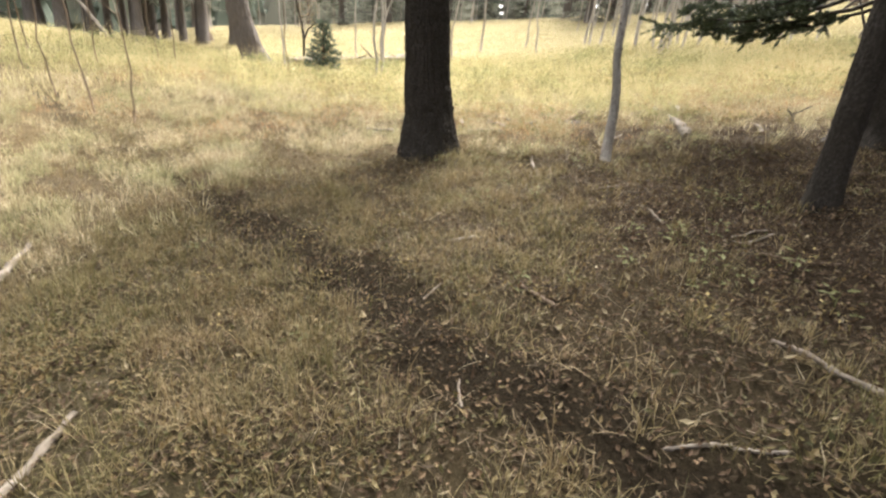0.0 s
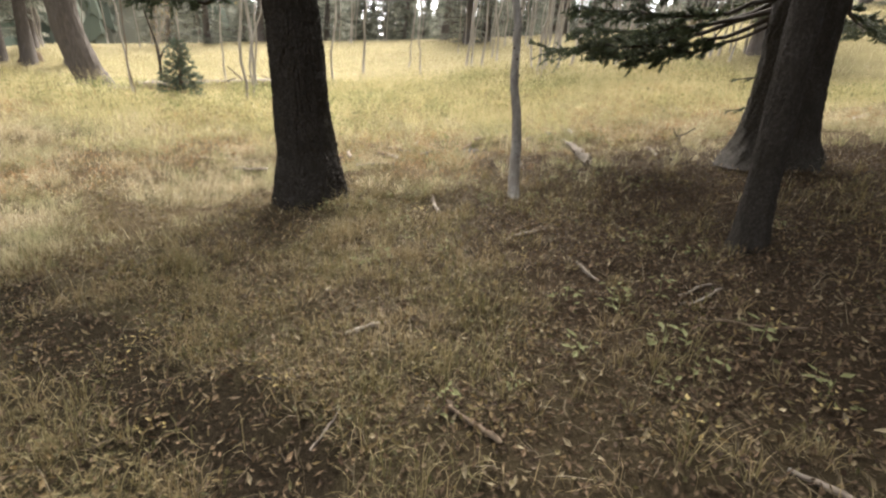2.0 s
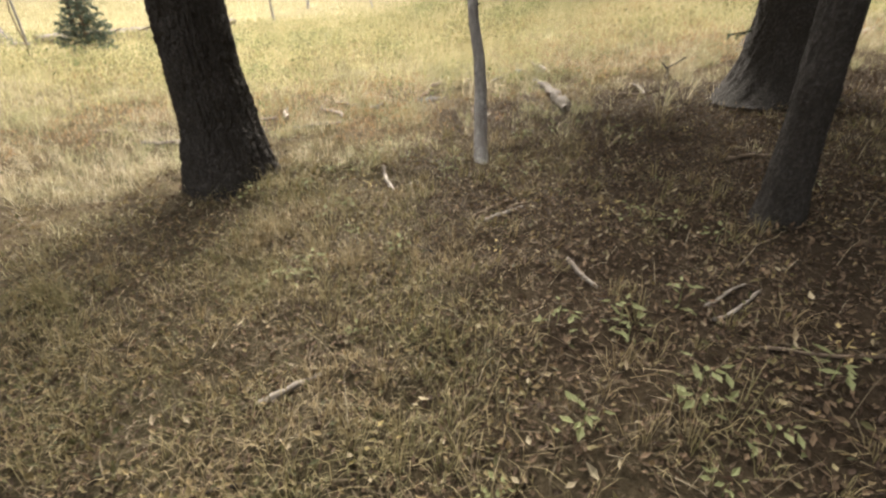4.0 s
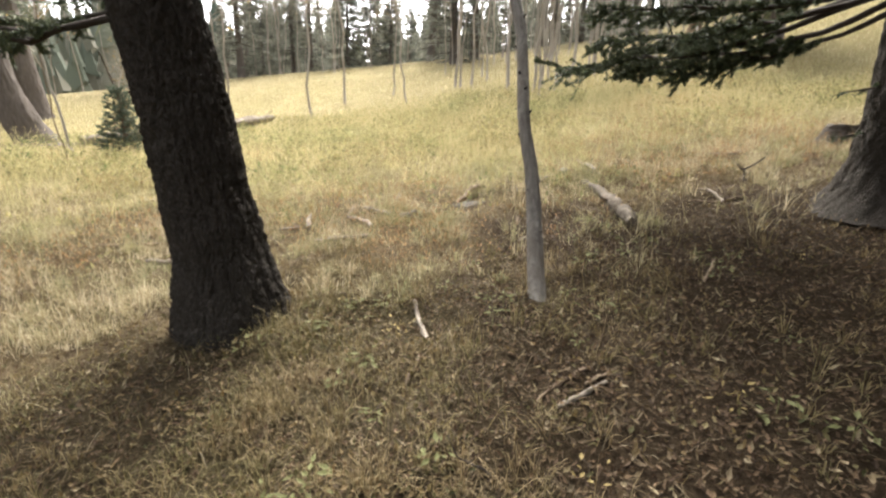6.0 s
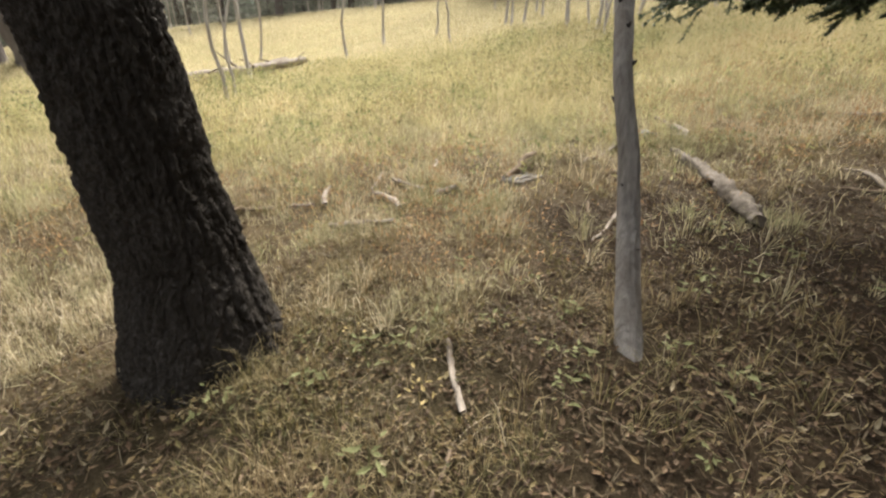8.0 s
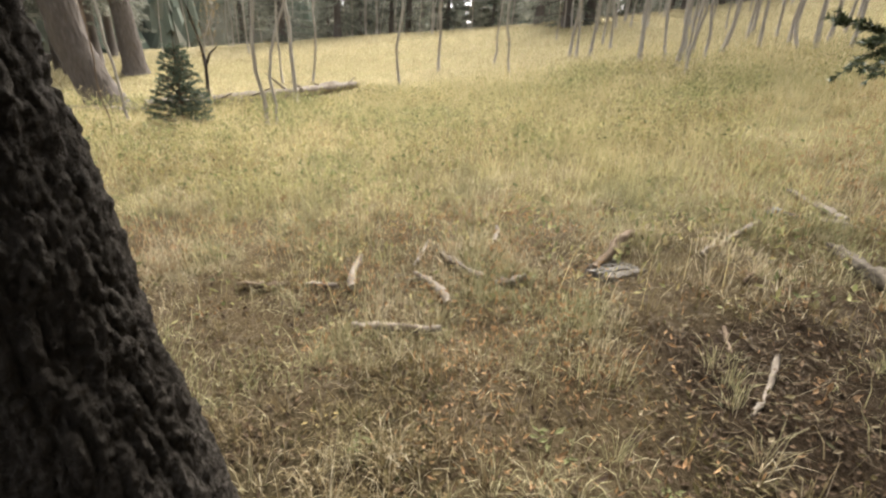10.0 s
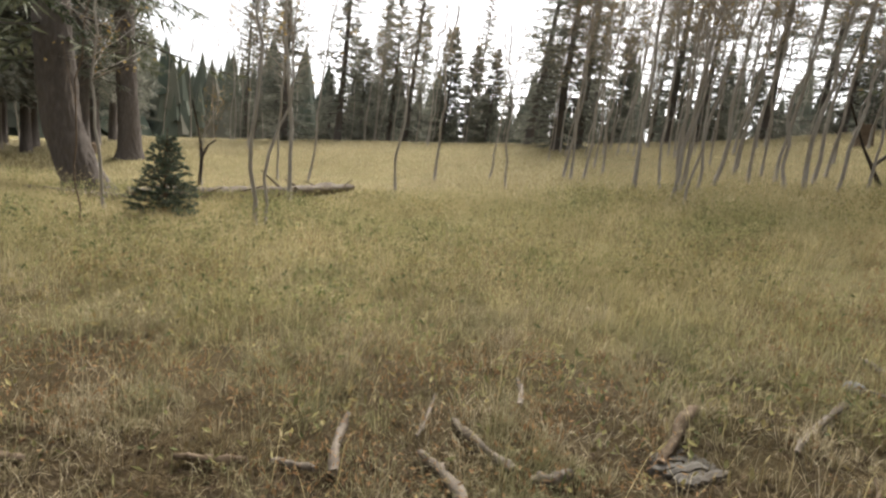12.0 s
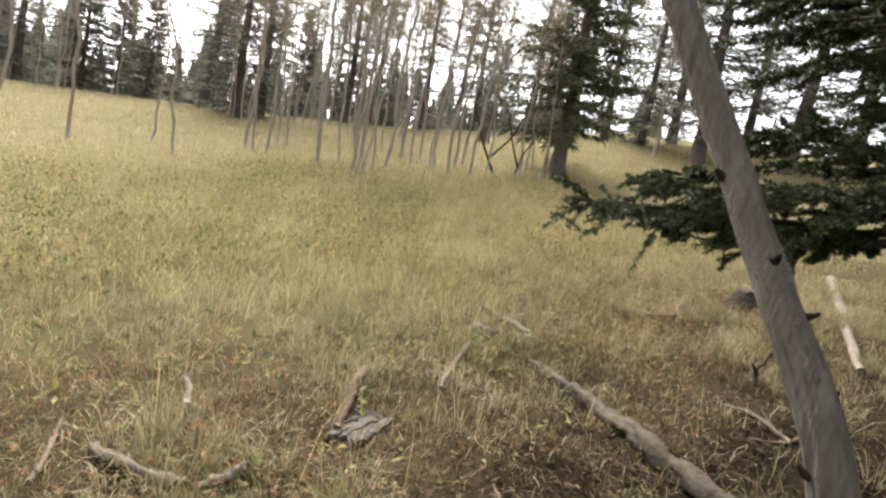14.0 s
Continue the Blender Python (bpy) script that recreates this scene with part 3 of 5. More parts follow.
def aspen(at, label, tall, r0, seed, leaves=120, clear=0.35, lean=(0, 0), group="aspens on the meadow", name="aspen_tree", bark=None, boughs=44, bend=0.14):
    """A slender aspen: swaying trunk, thin forked boughs and few leaves."""
    r = np.random.default_rng(seed)
    e = root(name, at, label, "tree", group)
    k = 18
    pts = axis_curve((0, 0, 0), (lean[0], lean[1], tall), bend, k, seed)
    s = np.linspace(0, 1, k)
    pts[1:, :2] += np.cumsum(r.normal(0, 0.055, (k - 1, 2)), 0) * min(1.0, tall / 8)
    rad = 0.54 * r0 * (1 - 0.88 * s**1.1)
    rad[0] *= 1.3
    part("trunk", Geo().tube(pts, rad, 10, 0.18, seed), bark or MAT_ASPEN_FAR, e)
    wood, ends = Geo(), []
    for i in range(boughs):
        t = clear + (0.98 - clear) * (i + r.random()) / boughs
        b = np.array([np.interp(t, s, pts[:, c]) for c in range(3)])
        az = r.random() * 2 * np.pi
        L = tall * 0.16 * (1.15 - t) * (0.5 + r.random()) + 0.15
        d = np.array([math.cos(az), math.sin(az), 0.35 + 0.7 * r.random()])
        p1 = b + d * L * 0.5
        p2 = p1 + (d + np.array([0, 0, r.normal(0.2, 0.3)])) * L * 0.5
        rb = max(0.005, r0 * 0.22 * (1.1 - t))
        wood.tube([b, p1, p2], [rb, rb * 0.65, 0.002], 4)
        for _ in range(7):
            u = r.random()
            q = b + (p1 - b) * u * 2 if u < 0.5 else p1 + (p2 - p1) * (u * 2 - 1)
            q2 = q + unit(np.array([r.normal(), r.normal(), r.normal(0.3, 0.6)])) * L * (0.2 + 0.35 * r.random())
            wood.tube([q, (q + q2) / 2 + r.normal(0, 0.02, 3), q2], [rb * 0.45, rb * 0.3, 0.0015], 3)
            ends.append(q2)
        ends.append(p2)
    if not leaves:
        part("crown", wood, bark or MAT_ASPEN_FAR, e)
    else:
        c = np.array(ends)[r.integers(0, len(ends), leaves)] + r.normal(0, 0.09, (leaves, 3))
        g = Geo()
        g.add(*flakes(c, 0.06, 0.055, seed, 0.9))
        part_of_two("crown", (wood, bark or MAT_ASPEN_FAR), (g, MAT_ASPEN_LEAF), e)
    return e


# the big fir that leans over the path
def main_fir():
    x, y = -0.28, 6.19
    e = root("fir_tree", stand(x, y, 0.14), "large old fir with dark furrowed bark and flared foot", "tree")
    z0 = e.location.z
    z = np.r_[np.linspace(0, 2.9, 330), np.linspace(3.0, 16, 40)]
    up = z + z0
    knots = (0, 0.35, 0.7, 1.1, 1.6, 2.2, 3.0, 16.2)
    pts = np.stack([np.interp(up, knots, (-0.27, -0.311, -0.335, -0.393, -0.429, -0.496, -0.573, -2.0)) - x, np.interp(up, knots, (6.03, 6.06, 6.106, 6.098, 6.06, 6.001, 5.941, 6.9)) - y, z], 1)
    for c in (0, 1):
        pts[4:-4, c] = np.convolve(pts[:, c], np.ones(9) / 9, "valid")
    rad = np.interp(up, knots, (0.385, 0.345, 0.292, 0.27, 0.253, 0.236, 0.222, 0.05))
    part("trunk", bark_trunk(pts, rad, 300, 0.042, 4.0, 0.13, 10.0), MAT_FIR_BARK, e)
    low = (((-0.62, 6.15, 2.22), (-2.35, 6.15, 2.12)), ((-0.62, 6.2, 2.3), (-2.15, 6.75, 2.2)), ((-0.62, 6.15, 2.4), (-1.95, 5.65, 2.42)), ((-0.6, 6.2, 2.6), (-1.5, 7.7, 2.6)),
           ((-0.65, 6.2, 2.75), (-2.5, 6.5, 2.8)), ((-0.65, 6.15, 2.9), (-1.9, 5.0, 3.1)), ((-0.6, 6.3, 3.3), (0.6, 7.8, 3.7)), ((-0.65, 6.2, 3.6), (0.5, 5.0, 3.9)), ((-0.65, 6.25, 3.1), (-2.4, 7.2, 3.1)))
    o = np.array([x, y, z0])
    for i, (a, b) in enumerate(low):
        wood, leaf = Geo(), Geo()
        fir_branch(wood, leaf, np.array(a) - o, np.array(b) - o, 0.022, 50 + i, bare=0.22, twigs=30, reach=0.45, sag=0.18, needles=70, width=0.0042)
        bough = part("bough", wood, MAT_DARKTWIG, e)
        part("foliage", leaf, MAT_NEEDLE, bough, "dark green needles", shade=False)
    leaf = Geo()
    limbs = crown_sprays(leaf, pts, 5.0, 15.8, 2.3, 16, 4, 18, 77, twig=0.55, wide=0.035, fill=2)
    part_of_two("crown", (limbs, MAT_DARKTWIG), (leaf, MAT_NEEDLE_HAZED), e)


main_fir()


# the fir over the litter bed, with its low boughs
def bough_fir():
    x, y = 4.82, 5.72
    e = root("fir_tree", stand(x, y, 0.1), "big dark fir with long low boughs over bare litter", "tree")
    o = np.array(e.location)
    z = np.r_[np.linspace(0, 3.0, 90), np.linspace(3.1, 17, 40)]
    pts = np.stack([-0.045 * z, 0.04 * z, z], 1)
    rad = np.interp(z, (0, 0.35, 0.9, 2.5, 17), (0.42, 0.37, 0.335, 0.31, 0.05))
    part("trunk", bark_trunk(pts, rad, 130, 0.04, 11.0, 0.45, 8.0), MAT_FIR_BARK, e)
    low = (((4.6, 5.9, 2.62), (2.60, 7.42, 2.06), 0.30), ((4.6, 5.9, 2.6), (2.8, 7.15, 2.28), 0.3), ((4.6, 5.85, 2.55), (3.2, 7.2, 2.05), 0.3), ((4.6, 5.85, 2.5), (3.5, 6.95, 2.0), 0.3),
           ((4.6, 5.9, 2.7), (3.45, 7.5, 2.25), 0.3), ((4.6, 5.85, 2.7), (2.6, 6.6, 2.45), 0.3), ((4.6, 5.75, 2.85), (2.65, 6.2, 2.7), 0.3), ((4.6, 5.7, 3.1), (2.55, 5.6, 3.15), 0.28),
           ((4.6, 5.8, 2.95), (2.2, 6.45, 2.8), 0.4), ((4.6, 5.8, 3.1), (2.3, 6.35, 3.05), 0.35), ((4.6, 5.85, 3.2), (2.75, 6.7, 3.1), 0.25), ((4.6, 5.9, 3.3), (3.1, 6.75, 3.5), 0.25), 
           ((4.6, 5.8, 3.6), (2.4, 6.7, 3.7), 0.25), ((4.6, 5.6, 3.5), (2.6, 4.8, 3.6), 0.25), ((4.7, 5.5, 3.3), (3.6, 3.3, 3.3), 0.25), ((5.0, 5.7, 2.9), (7.0, 7.0, 2.7), 0.25), ((5.0, 5.6, 3.2), (7.1, 5.4, 3.3), 0.25),
           ((4.6, 5.85, 1.95), (4.32, 6.02, 1.85), 0.1), ((4.55, 5.85, 1.6), (4.32, 5.98, 1.52), 0.1))
    for i, (a, b, bare) in enumerate(low):
        long_ = np.linalg.norm(np.array(b) - np.array(a))
        wood, leaf = Geo(), Geo()
        fir_branch(wood, leaf, np.array(a) - o, np.array(b) - o, 0.008 + 0.008 * long_, 100 + i, bare=bare, twigs=int((2 if long_ < 1.2 else 8) + (5 if long_ < 1.2 else 13) * long_), reach=0.10 + 0.13 * long_, sag=0.12, needles=8 if long_ < 1.2 else 80, size=0.029, width=0.0042)
        bough = part("bough", wood, MAT_DARKTWIG, e)
        part("foliage", leaf, MAT_NEEDLE, bough, "dark green needles", shade=False)
    leaf = Geo()
    limbs = crown_sprays(leaf, pts, 4.0, 16.8, 3.9, 19, 7, 22, 78, twig=0.6, wide=0.036, fill=3)
    part_of_two("crown", (limbs, MAT_DARKTWIG), (leaf, MAT_NEEDLE_MID), e)


bough_fir()


def slim_fir(x, y, r0, lean, tall, seed, label, clear=3.6, spread=1.9):
    e = root("young_fir_tree", stand(x, y, 0.08), label, "tree", "slim dark firs by the path")
    z = np.r_[np.linspace(0, 2.4, 60), np.linspace(2.5, tall, 24)]
    pts = np.stack([lean[0] * z, lean[1] * z, z], 1)
    rad = np.interp(z, (0, 0.2, 0.6, tall), (r0 * 1.3, r0 * 1.1, r0, 0.02))
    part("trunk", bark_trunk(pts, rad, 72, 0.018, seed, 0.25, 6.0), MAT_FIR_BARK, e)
    leaf = Geo()
    limbs = crown_sprays(leaf, pts, clear, tall, spread, 18, 6, 16, int(seed), twig=0.55, wide=0.065)
    part_of_two("crown", (limbs, MAT_DARKTWIG), (leaf, MAT_NEEDLE_HAZED), e)


slim_fir(2.97, 3.8, 0.10, (-0.035, 0.045), 9.0, 21.0, "slim fir with a bare dark trunk in litter")
slim_fir(6.05, 5.25, 0.12, (0.02, 0.03), 10.0, 22.0, "slim fir with dark bark beside a fallen log")
slim_fir(4.12, 3.42, 0.12, (0.03, 0.02), 9.5, 23.0, "slim dark fir rooted in brown needle litter")


# the leaning aspen beside the path
def path_aspen():
    x, y = 1.75, 5.48
    e = root("aspen_tree", stand(x, y, 0.06), "bare grey aspen with dark knots, leaning over", "tree")
    z0 = e.location.z
    zz = np.array([0.3, 0.4, 0.7, 1.0, 1.3, 1.6, 1.9, 2.2, 2.6, 3.1, 3.9, 5.0, 6.3, 7.6])
    yy = np.array([5.44, 5.516, 5.763, 5.96, 6.03, 6.11, 6.298, 6.471, 6.682, 6.897, 7.15, 7.5, 7.85, 8.2])
    xx = np.array([1.74, 1.757, 1.808, 1.85, 1.83, 1.778, 1.822, 1.856, 1.82, 1.771, 1.74, 1.75, 1.70, 1.73])
    zs = np.r_[np.linspace(0.35, 3.2, 90), np.linspace(3.3, 7.6, 20)]
    pts = np.stack([np.interp(zs, zz, xx) - x, np.interp(zs, zz, yy) - y, zs - z0], 1)
    ker = np.ones(7) / 7
    for c in (0, 1):
        pts[3:-3, c] = np.convolve(pts[:, c], ker, "valid")
    rad = np.interp(zs, (0.35, 0.45, 0.7, 1.0, 1.3, 1.6, 2.2, 3.2, 7.6), (0.066, 0.056, 0.054, 0.052, 0.047, 0.042, 0.040, 0.040, 0.012))
    g = bark_trunk(pts, rad, 72, 0.010, 31.0, 0.2, 4.0)
    part("trunk", g, MAT_ASPEN, e)
    for kz, kx, ky, s in ((1.66, 0.055, -0.03, 0.022), (1.12, -0.055, -0.03, 0.014), (1.93, -0.05, -0.045, 0.02), (1.82, 0.0, -0.07, 0.016), (1.5, -0.045, 0.055, 0.018), (2.12, -0.05, 0.04, 0.022), (0.85, 0.03, -0.065, 0.012), (2.35, 0.05, -0.04, 0.016)):
        c = np.array([np.interp(kz, zs, pts[:, 0]), np.interp(kz, zs, pts[:, 1]), kz - z0])
        d = np.array([kx, ky, 0.0])
        k = Geo().tube([c + d * 0.35, c + d * 0.68 + [0, 0, 0.004], c + d * 0.85 + [0, 0, 0.012], c + d * 0.97 + [0, 0, 0.02]], [s * 0.85, s * 0.65, s * 0.4, s * 0.18], 9, 0.35, kz)
        part("knot", k, MAT_KNOT, e, "black branch scar")
    wood = Geo()
    r = np.random.default_rng(5)
    for i in range(16):
        t = 3.4 + 4.0 * i / 16
        b = np.array([np.interp(t, zs, pts[:, 0]), np.interp(t, zs, pts[:, 1]), t - z0])
        d = unit(np.array([r.normal(), r.normal(), 0.6])) * 0.8
        wood.tube([b, b + d * 0.5, b + d], [0.012, 0.008, 0.002], 5)
    part("crown", wood, MAT_ASPEN, e)


path_aspen()


# the two big pines on the lower edge of the meadow
def old_pine(x, y, r0, line, tall, seed, label, clear, spread):
    e = root("pine_tree", stand(x, y, 0.1), label, "tree", "old pines")
    zl, xl, yl = line
    z = np.r_[np.linspace(0, 5, 50), np.linspace(5.2, tall, 24)]
    pts = np.stack([np.interp(z, zl, xl), np.interp(z, zl, yl), z], 1)
    for c in (0, 1):
        pts[2:-2, c] = np.convolve(pts[:, c], np.ones(5) / 5, "valid")
    rad = np.interp(z, (0, 0.5, 1.2, 4, tall), (r0 * 1.25, r0 * 1.08, r0, r0 * 0.88, 0.05))
    part("trunk", bark_trunk(pts, rad, 72, 0.05, seed, 0.2, 6.0), MAT_PINE_BARK_HAZED, e)
    leaf = Geo()
    limbs = crown_sprays(leaf, pts, clear, tall, spread, 17, 5, 20, int(seed), twig=0.5, wide=0.026, droop=0.3, shape=0.6, fill=3)
    part_of_two("crown", (limbs, MAT_DARKTWIG), (leaf, MAT_NEEDLE_MID), e)


old_pine(-6.95, 15.6, 0.33, ((0, 0.6, 1.5, 3.2, 6, 18), (0.15, -0.06, -0.30, -0.42, -0.48, -0.4), (0.05, -0.05, -0.2, -0.26, -0.2, 0)), 17, 41.0, "old pine with a swept brown trunk and drooping boughs", 2.6, 3.6)
old_pine(-11.5, 24.0, 0.36, ((0, 4, 6, 18), (0, -0.2, -0.27, -0.3), (0, -0.12, -0.15, 0)), 19, 43.0, "straight old pine with brown plated bark", 3.4, 3.6)


def polar(az, r):
    return 0.5 + r * math.sin(radians(az - 1)), 6 + r * math.cos(radians(az - 1))


# conifers round the meadow, built in five kinds and copied
KINDS = (dict(tall=14, r0=0.20, clear=0.3, spread=2.6, whorls=42, per=6, twigs=16, fill=3, twig=0.42, wide=0.022), dict(tall=17, r0=0.22, clear=0.8, spread=2.5, whorls=44, per=5, twigs=17, fill=3, twig=0.42, wide=0.022), dict(tall=8, r0=0.13, clear=0.1, spread=2.0, whorls=34, per=6, twigs=14, fill=4, twig=0.42, wide=0.028),
         dict(tall=18, r0=0.25, clear=1.0, spread=3.1, whorls=42, per=6, twigs=17, fill=3, twig=0.46, wide=0.023), dict(tall=19, r0=0.20, clear=2.6, spread=2.5, whorls=38, per=5, twigs=15, fill=3, twig=0.5, wide=0.028))
WORDS = ("dense dark green fir at the edge of the meadow", "tall dark fir behind the aspens", "small bushy fir on the crest", "broad dark spruce above the meadow", "tall pine with a bare lower trunk")
FIRS = ((-35.5, 27, 4), (-38, 24.5, 4), (-40, 30, 4), (-43, 24, 4), (-45.5, 30, 4), (-48.5, 26, 4), (-50.5, 22, 4), (-33, 36, 4), (-9.5, 38, 2), (-6, 41, 0), (3.2, 39, 2), (11.5, 37, 2), (20, 36, 2), (24, 38, 0), (30, 39, 2), (38.5, 38, 0), (42.5, 37, 2),
        (-17.9, 33, 0), (-12, 34, 1), (-4.1, 40, 1), (0.4, 37, 2), (5.5, 36, 2), (10.6, 33, 1), (13.8, 27, 0), (16.2, 29, 3), (25.5, 33, 3), (28.5, 36, 0), (34.5, 33, 0),
        (40.5, 34, 0), (47, 36, 3), (49, 30, 0), (56, 27, 3), (60, 24, 0), (63, 28, 3), (66, 22, 3), (70, 26, 0), (74, 22, 3), (79, 24, 1), (86, 22, 3),
        (-21, 44, 0), (-34, 31, 4), (-36, 35, 4), (-38.5, 29, 4), (-40.5, 26, 4), (-42, 31, 4), (-44.5, 27, 4), (-47, 24, 4), (-49.5, 29, 4), (-52, 24, 4), (-56, 27, 3), (-61, 25, 0), (-68, 27, 3), (-36.5, 22.5, 4), (-44, 21, 4),
        # From -76 degrees round to 100: unseen firs added to close in the light.
        (-76, 25, 0), (-88, 26, 3), (-105, 24, 1), (-125, 22, 3), (-148, 20, 0), (-170, 22, 3), (165, 18, 1), (140, 20, 0), (118, 21, 3), (100, 22, 1), (-33, 47, 3), (-7.5, 46, 0))
CREST = random.Random(31)
FIRS += tuple((-22 + 78 * (i + CREST.random()) / 22, CREST.uniform(44, 60), CREST.choice((0, 2, 2, 1))) for i in range(22))
# Firs added behind the camera, out of view, to block sky light.
UNSEEN_SHADE_FIRS = ((3.6, -1.0, 3), (0.4, -4.6, 4), (7.2, 0.8, 3), (8.4, 3.2, 4), (-3.0, -7.0, 0), (4.5, -5.0, 3))
conifer(stand(*polar(51.5, 17.6), 0.1), "broad dark fir with dense foliage beside thin aspens", 14, 0.26, 260, MAT_NEEDLE_MID, 1.6, 3.3, 34, 7, 20, fill=4, twig=0.5, wide=0.034)
made_kinds = {}
for i, (az, r, kind) in enumerate(FIRS):
    x, y = polar(az, r)
    if kind not in made_kinds:
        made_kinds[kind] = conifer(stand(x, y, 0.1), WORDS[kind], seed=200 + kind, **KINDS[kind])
    else:
        a = random.Random(i)
        s = 0.85 + 0.3 * a.random()
        made = copy_thing(made_kinds[kind], Matrix.Translation(stand(x, y, 0.1)) @ Matrix.Rotation(a.random() * 6.28, 4, "Z") @ Matrix.Rotation(a.gauss(0, 0.02), 4, "X"))
        made.scale = (s, s, s)

for i, (x, y, kind) in enumerate(UNSEEN_SHADE_FIRS):
    copy_thing(made_kinds[kind], Matrix.Translation(stand(x, y, 0.1)) @ Matrix.Rotation(i * 1.3, 4, "Z"))

# aspens: the stand on the slope, and thin poles on the lower meadow
STAND = ((-5.13, 13.65, 0.05, 6), (-2.56, 13.5, 0.065, 8), (-2.44, 13.62, 0.05, 7), (-2.96, 16.5, 0.09, 10), (-5.47, 22.9, 0.07, 9), (-4.34, 22.72, 0.075, 10), (-0.91, 19.9, 0.075, 9), (0.18, 21.9, 0.09, 11), (2.0, 21.63, 0.06, 7), (2.27, 19.23, 0.06, 7),
         (4.25, 20.77, 0.09, 11), (4.37, 20.37, 0.07, 10), (4.75, 20.28, 0.08, 10), (5.54, 20.99, 0.07, 9), (5.49, 18.19, 0.1, 11), (5.75, 16.59, 0.09, 10), (6.69, 18.31, 0.09, 11), (6.98, 18.52, 0.07, 10), (6.9, 17.71, 0.07, 10), (7.59, 18.28, 0.095, 11),
         (12.07, 25.1, 0.1, 11), (8.54, 18.34, 0.08, 10), (9.66, 19.56, 0.07, 9), (9.48, 18.66, 0.09, 11), (9.06, 17.65, 0.085, 10), (9.23, 17.25, 0.1, 11), (10.19, 18.27, 0.09, 11), (9.81, 16.96, 0.08, 9), (10.8, 17.28, 0.06, 7), (12.5, 17.51, 0.08, 9),
         (13.0, 17.72, 0.07, 8), (13.69, 18.03, 0.06, 8), (13.9, 17.54, 0.08, 8), (5.99, 17.8, 0.07, 10), (6.35, 17.5, 0.06, 9), (5.63, 15.79, 0.055, 7), (19.62, 16.74, 0.12, 10), (-7.16, 20.87, 0.05, 3.2))
YOUNG = ((-6.56, 6.7), (-6.35, 7.35), (-5.27, 6.75), (-4.63, 6.65), (-7.07, 11.7), (-7.26, 11.3), (-4.6, 12.4), (-7.76, 8.3), (-8.3, 8.0), (-7.2, 9.4), (-8.8, 9.6), (-9.6, 8.6))
for i, (x, y, r0, tall) in enumerate(STAND):
    aspen(stand(x, y, 0.05), "slender grey aspen with few yellow leaves" if r0 > 0.065 else "thin half-bare aspen pole in tall grass", tall, r0, 300 + i, leaves=int(42 * tall), lean=(0.065 * tall * ((i * 37 % 11) / 11 - 0.35), 0.02 * tall), bend=0.16 + 0.22 * ((i * 13 % 7) / 7))
for i, (x, y) in enumerate(YOUNG):
    aspen(stand(x, y, 0.04), "leafless sapling with a thin dark stem", 3.8 + (i * 7 % 5) * 0.5, 0.024, 400 + i, leaves=0, lean=(-0.35 + 0.1 * (i % 4), 0), name="bare_sapling", bark=MAT_BROWNWOOD, boughs=12, bend=0.12, clear=0.3)
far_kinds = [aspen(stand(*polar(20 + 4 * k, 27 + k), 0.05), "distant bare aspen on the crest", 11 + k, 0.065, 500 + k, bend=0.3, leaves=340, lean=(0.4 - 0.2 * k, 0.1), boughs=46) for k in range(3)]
a = random.Random(12)
for i in range(118):
    if i < 40:
        az, r = a.uniform(13, 52), a.uniform(16, 31)
    elif i < 104:
        az, r = a.uniform(-24, 50), a.uniform(30, 44)
    else:
        az, r = a.uniform(-60, -20), a.uniform(24, 42)
    made = copy_thing(far_kinds[i % 3], Matrix.Translation(stand(*polar(az, r), 0.05)) @ Matrix.Rotation(a.random() * 6.28, 4, "Z") @ Matrix.Rotation(a.gauss(0, 0.04), 4, "X"))
    s = a.uniform(0.75, 1.2)
    made.scale = (s, s, s)


# far woods on the hills: past counting
def far_woods():
    r = np.random.default_rng(9)
    n = 1960
    az, d = np.radians(np.r_[r.uniform(-75, -13, 1700), r.uniform(-13, 62, 260)]), np.r_[r.uniform(62, 290, 1700), r.uniform(62, 130, 260)]
    x, y = 0.5 + d * np.sin(az), 6 + d * np.cos(az)
    z = height(x, y)
    g = Geo()
    tall = r.uniform(7, 15, n)
    for k, (lo, hi, wid) in enumerate(((0.05, 0.55, 0.20), (0.28, 0.78, 0.15), (0.5, 1.0, 0.10))):
        m = 7
        th = np.arange(m) * 2 * np.pi / m + r.random((n, 1)) * 6
        rr = tall[:, None] * wid * (0.7 + 0.6 * r.random((n, m)))
        ring = np.stack([x[:, None] + rr * np.cos(th), y[:, None] + rr * np.sin(th), z[:, None] + tall[:, None] * (lo + 0.05 * r.normal(size=(n, m)))], -1)
        tip = np.stack([x, y, z + tall * hi], -1)[:, None]
        v = np.concatenate([ring, tip], 1).reshape(-1, 3)
        i = np.arange(n)[:, None, None] * (m + 1)
        j = np.arange(m)
        f = (i + np.stack([j, (j + 1) % m, j * 0 + m], -1)[None]).reshape(-1, 3)
        g.add(v, f)
    tagged(part("far_woods", g, MAT_FARWOOD_HAZED, shade=False), "hazy conifer woods on the distant hills", "forest", kind="stuff")


far_woods()


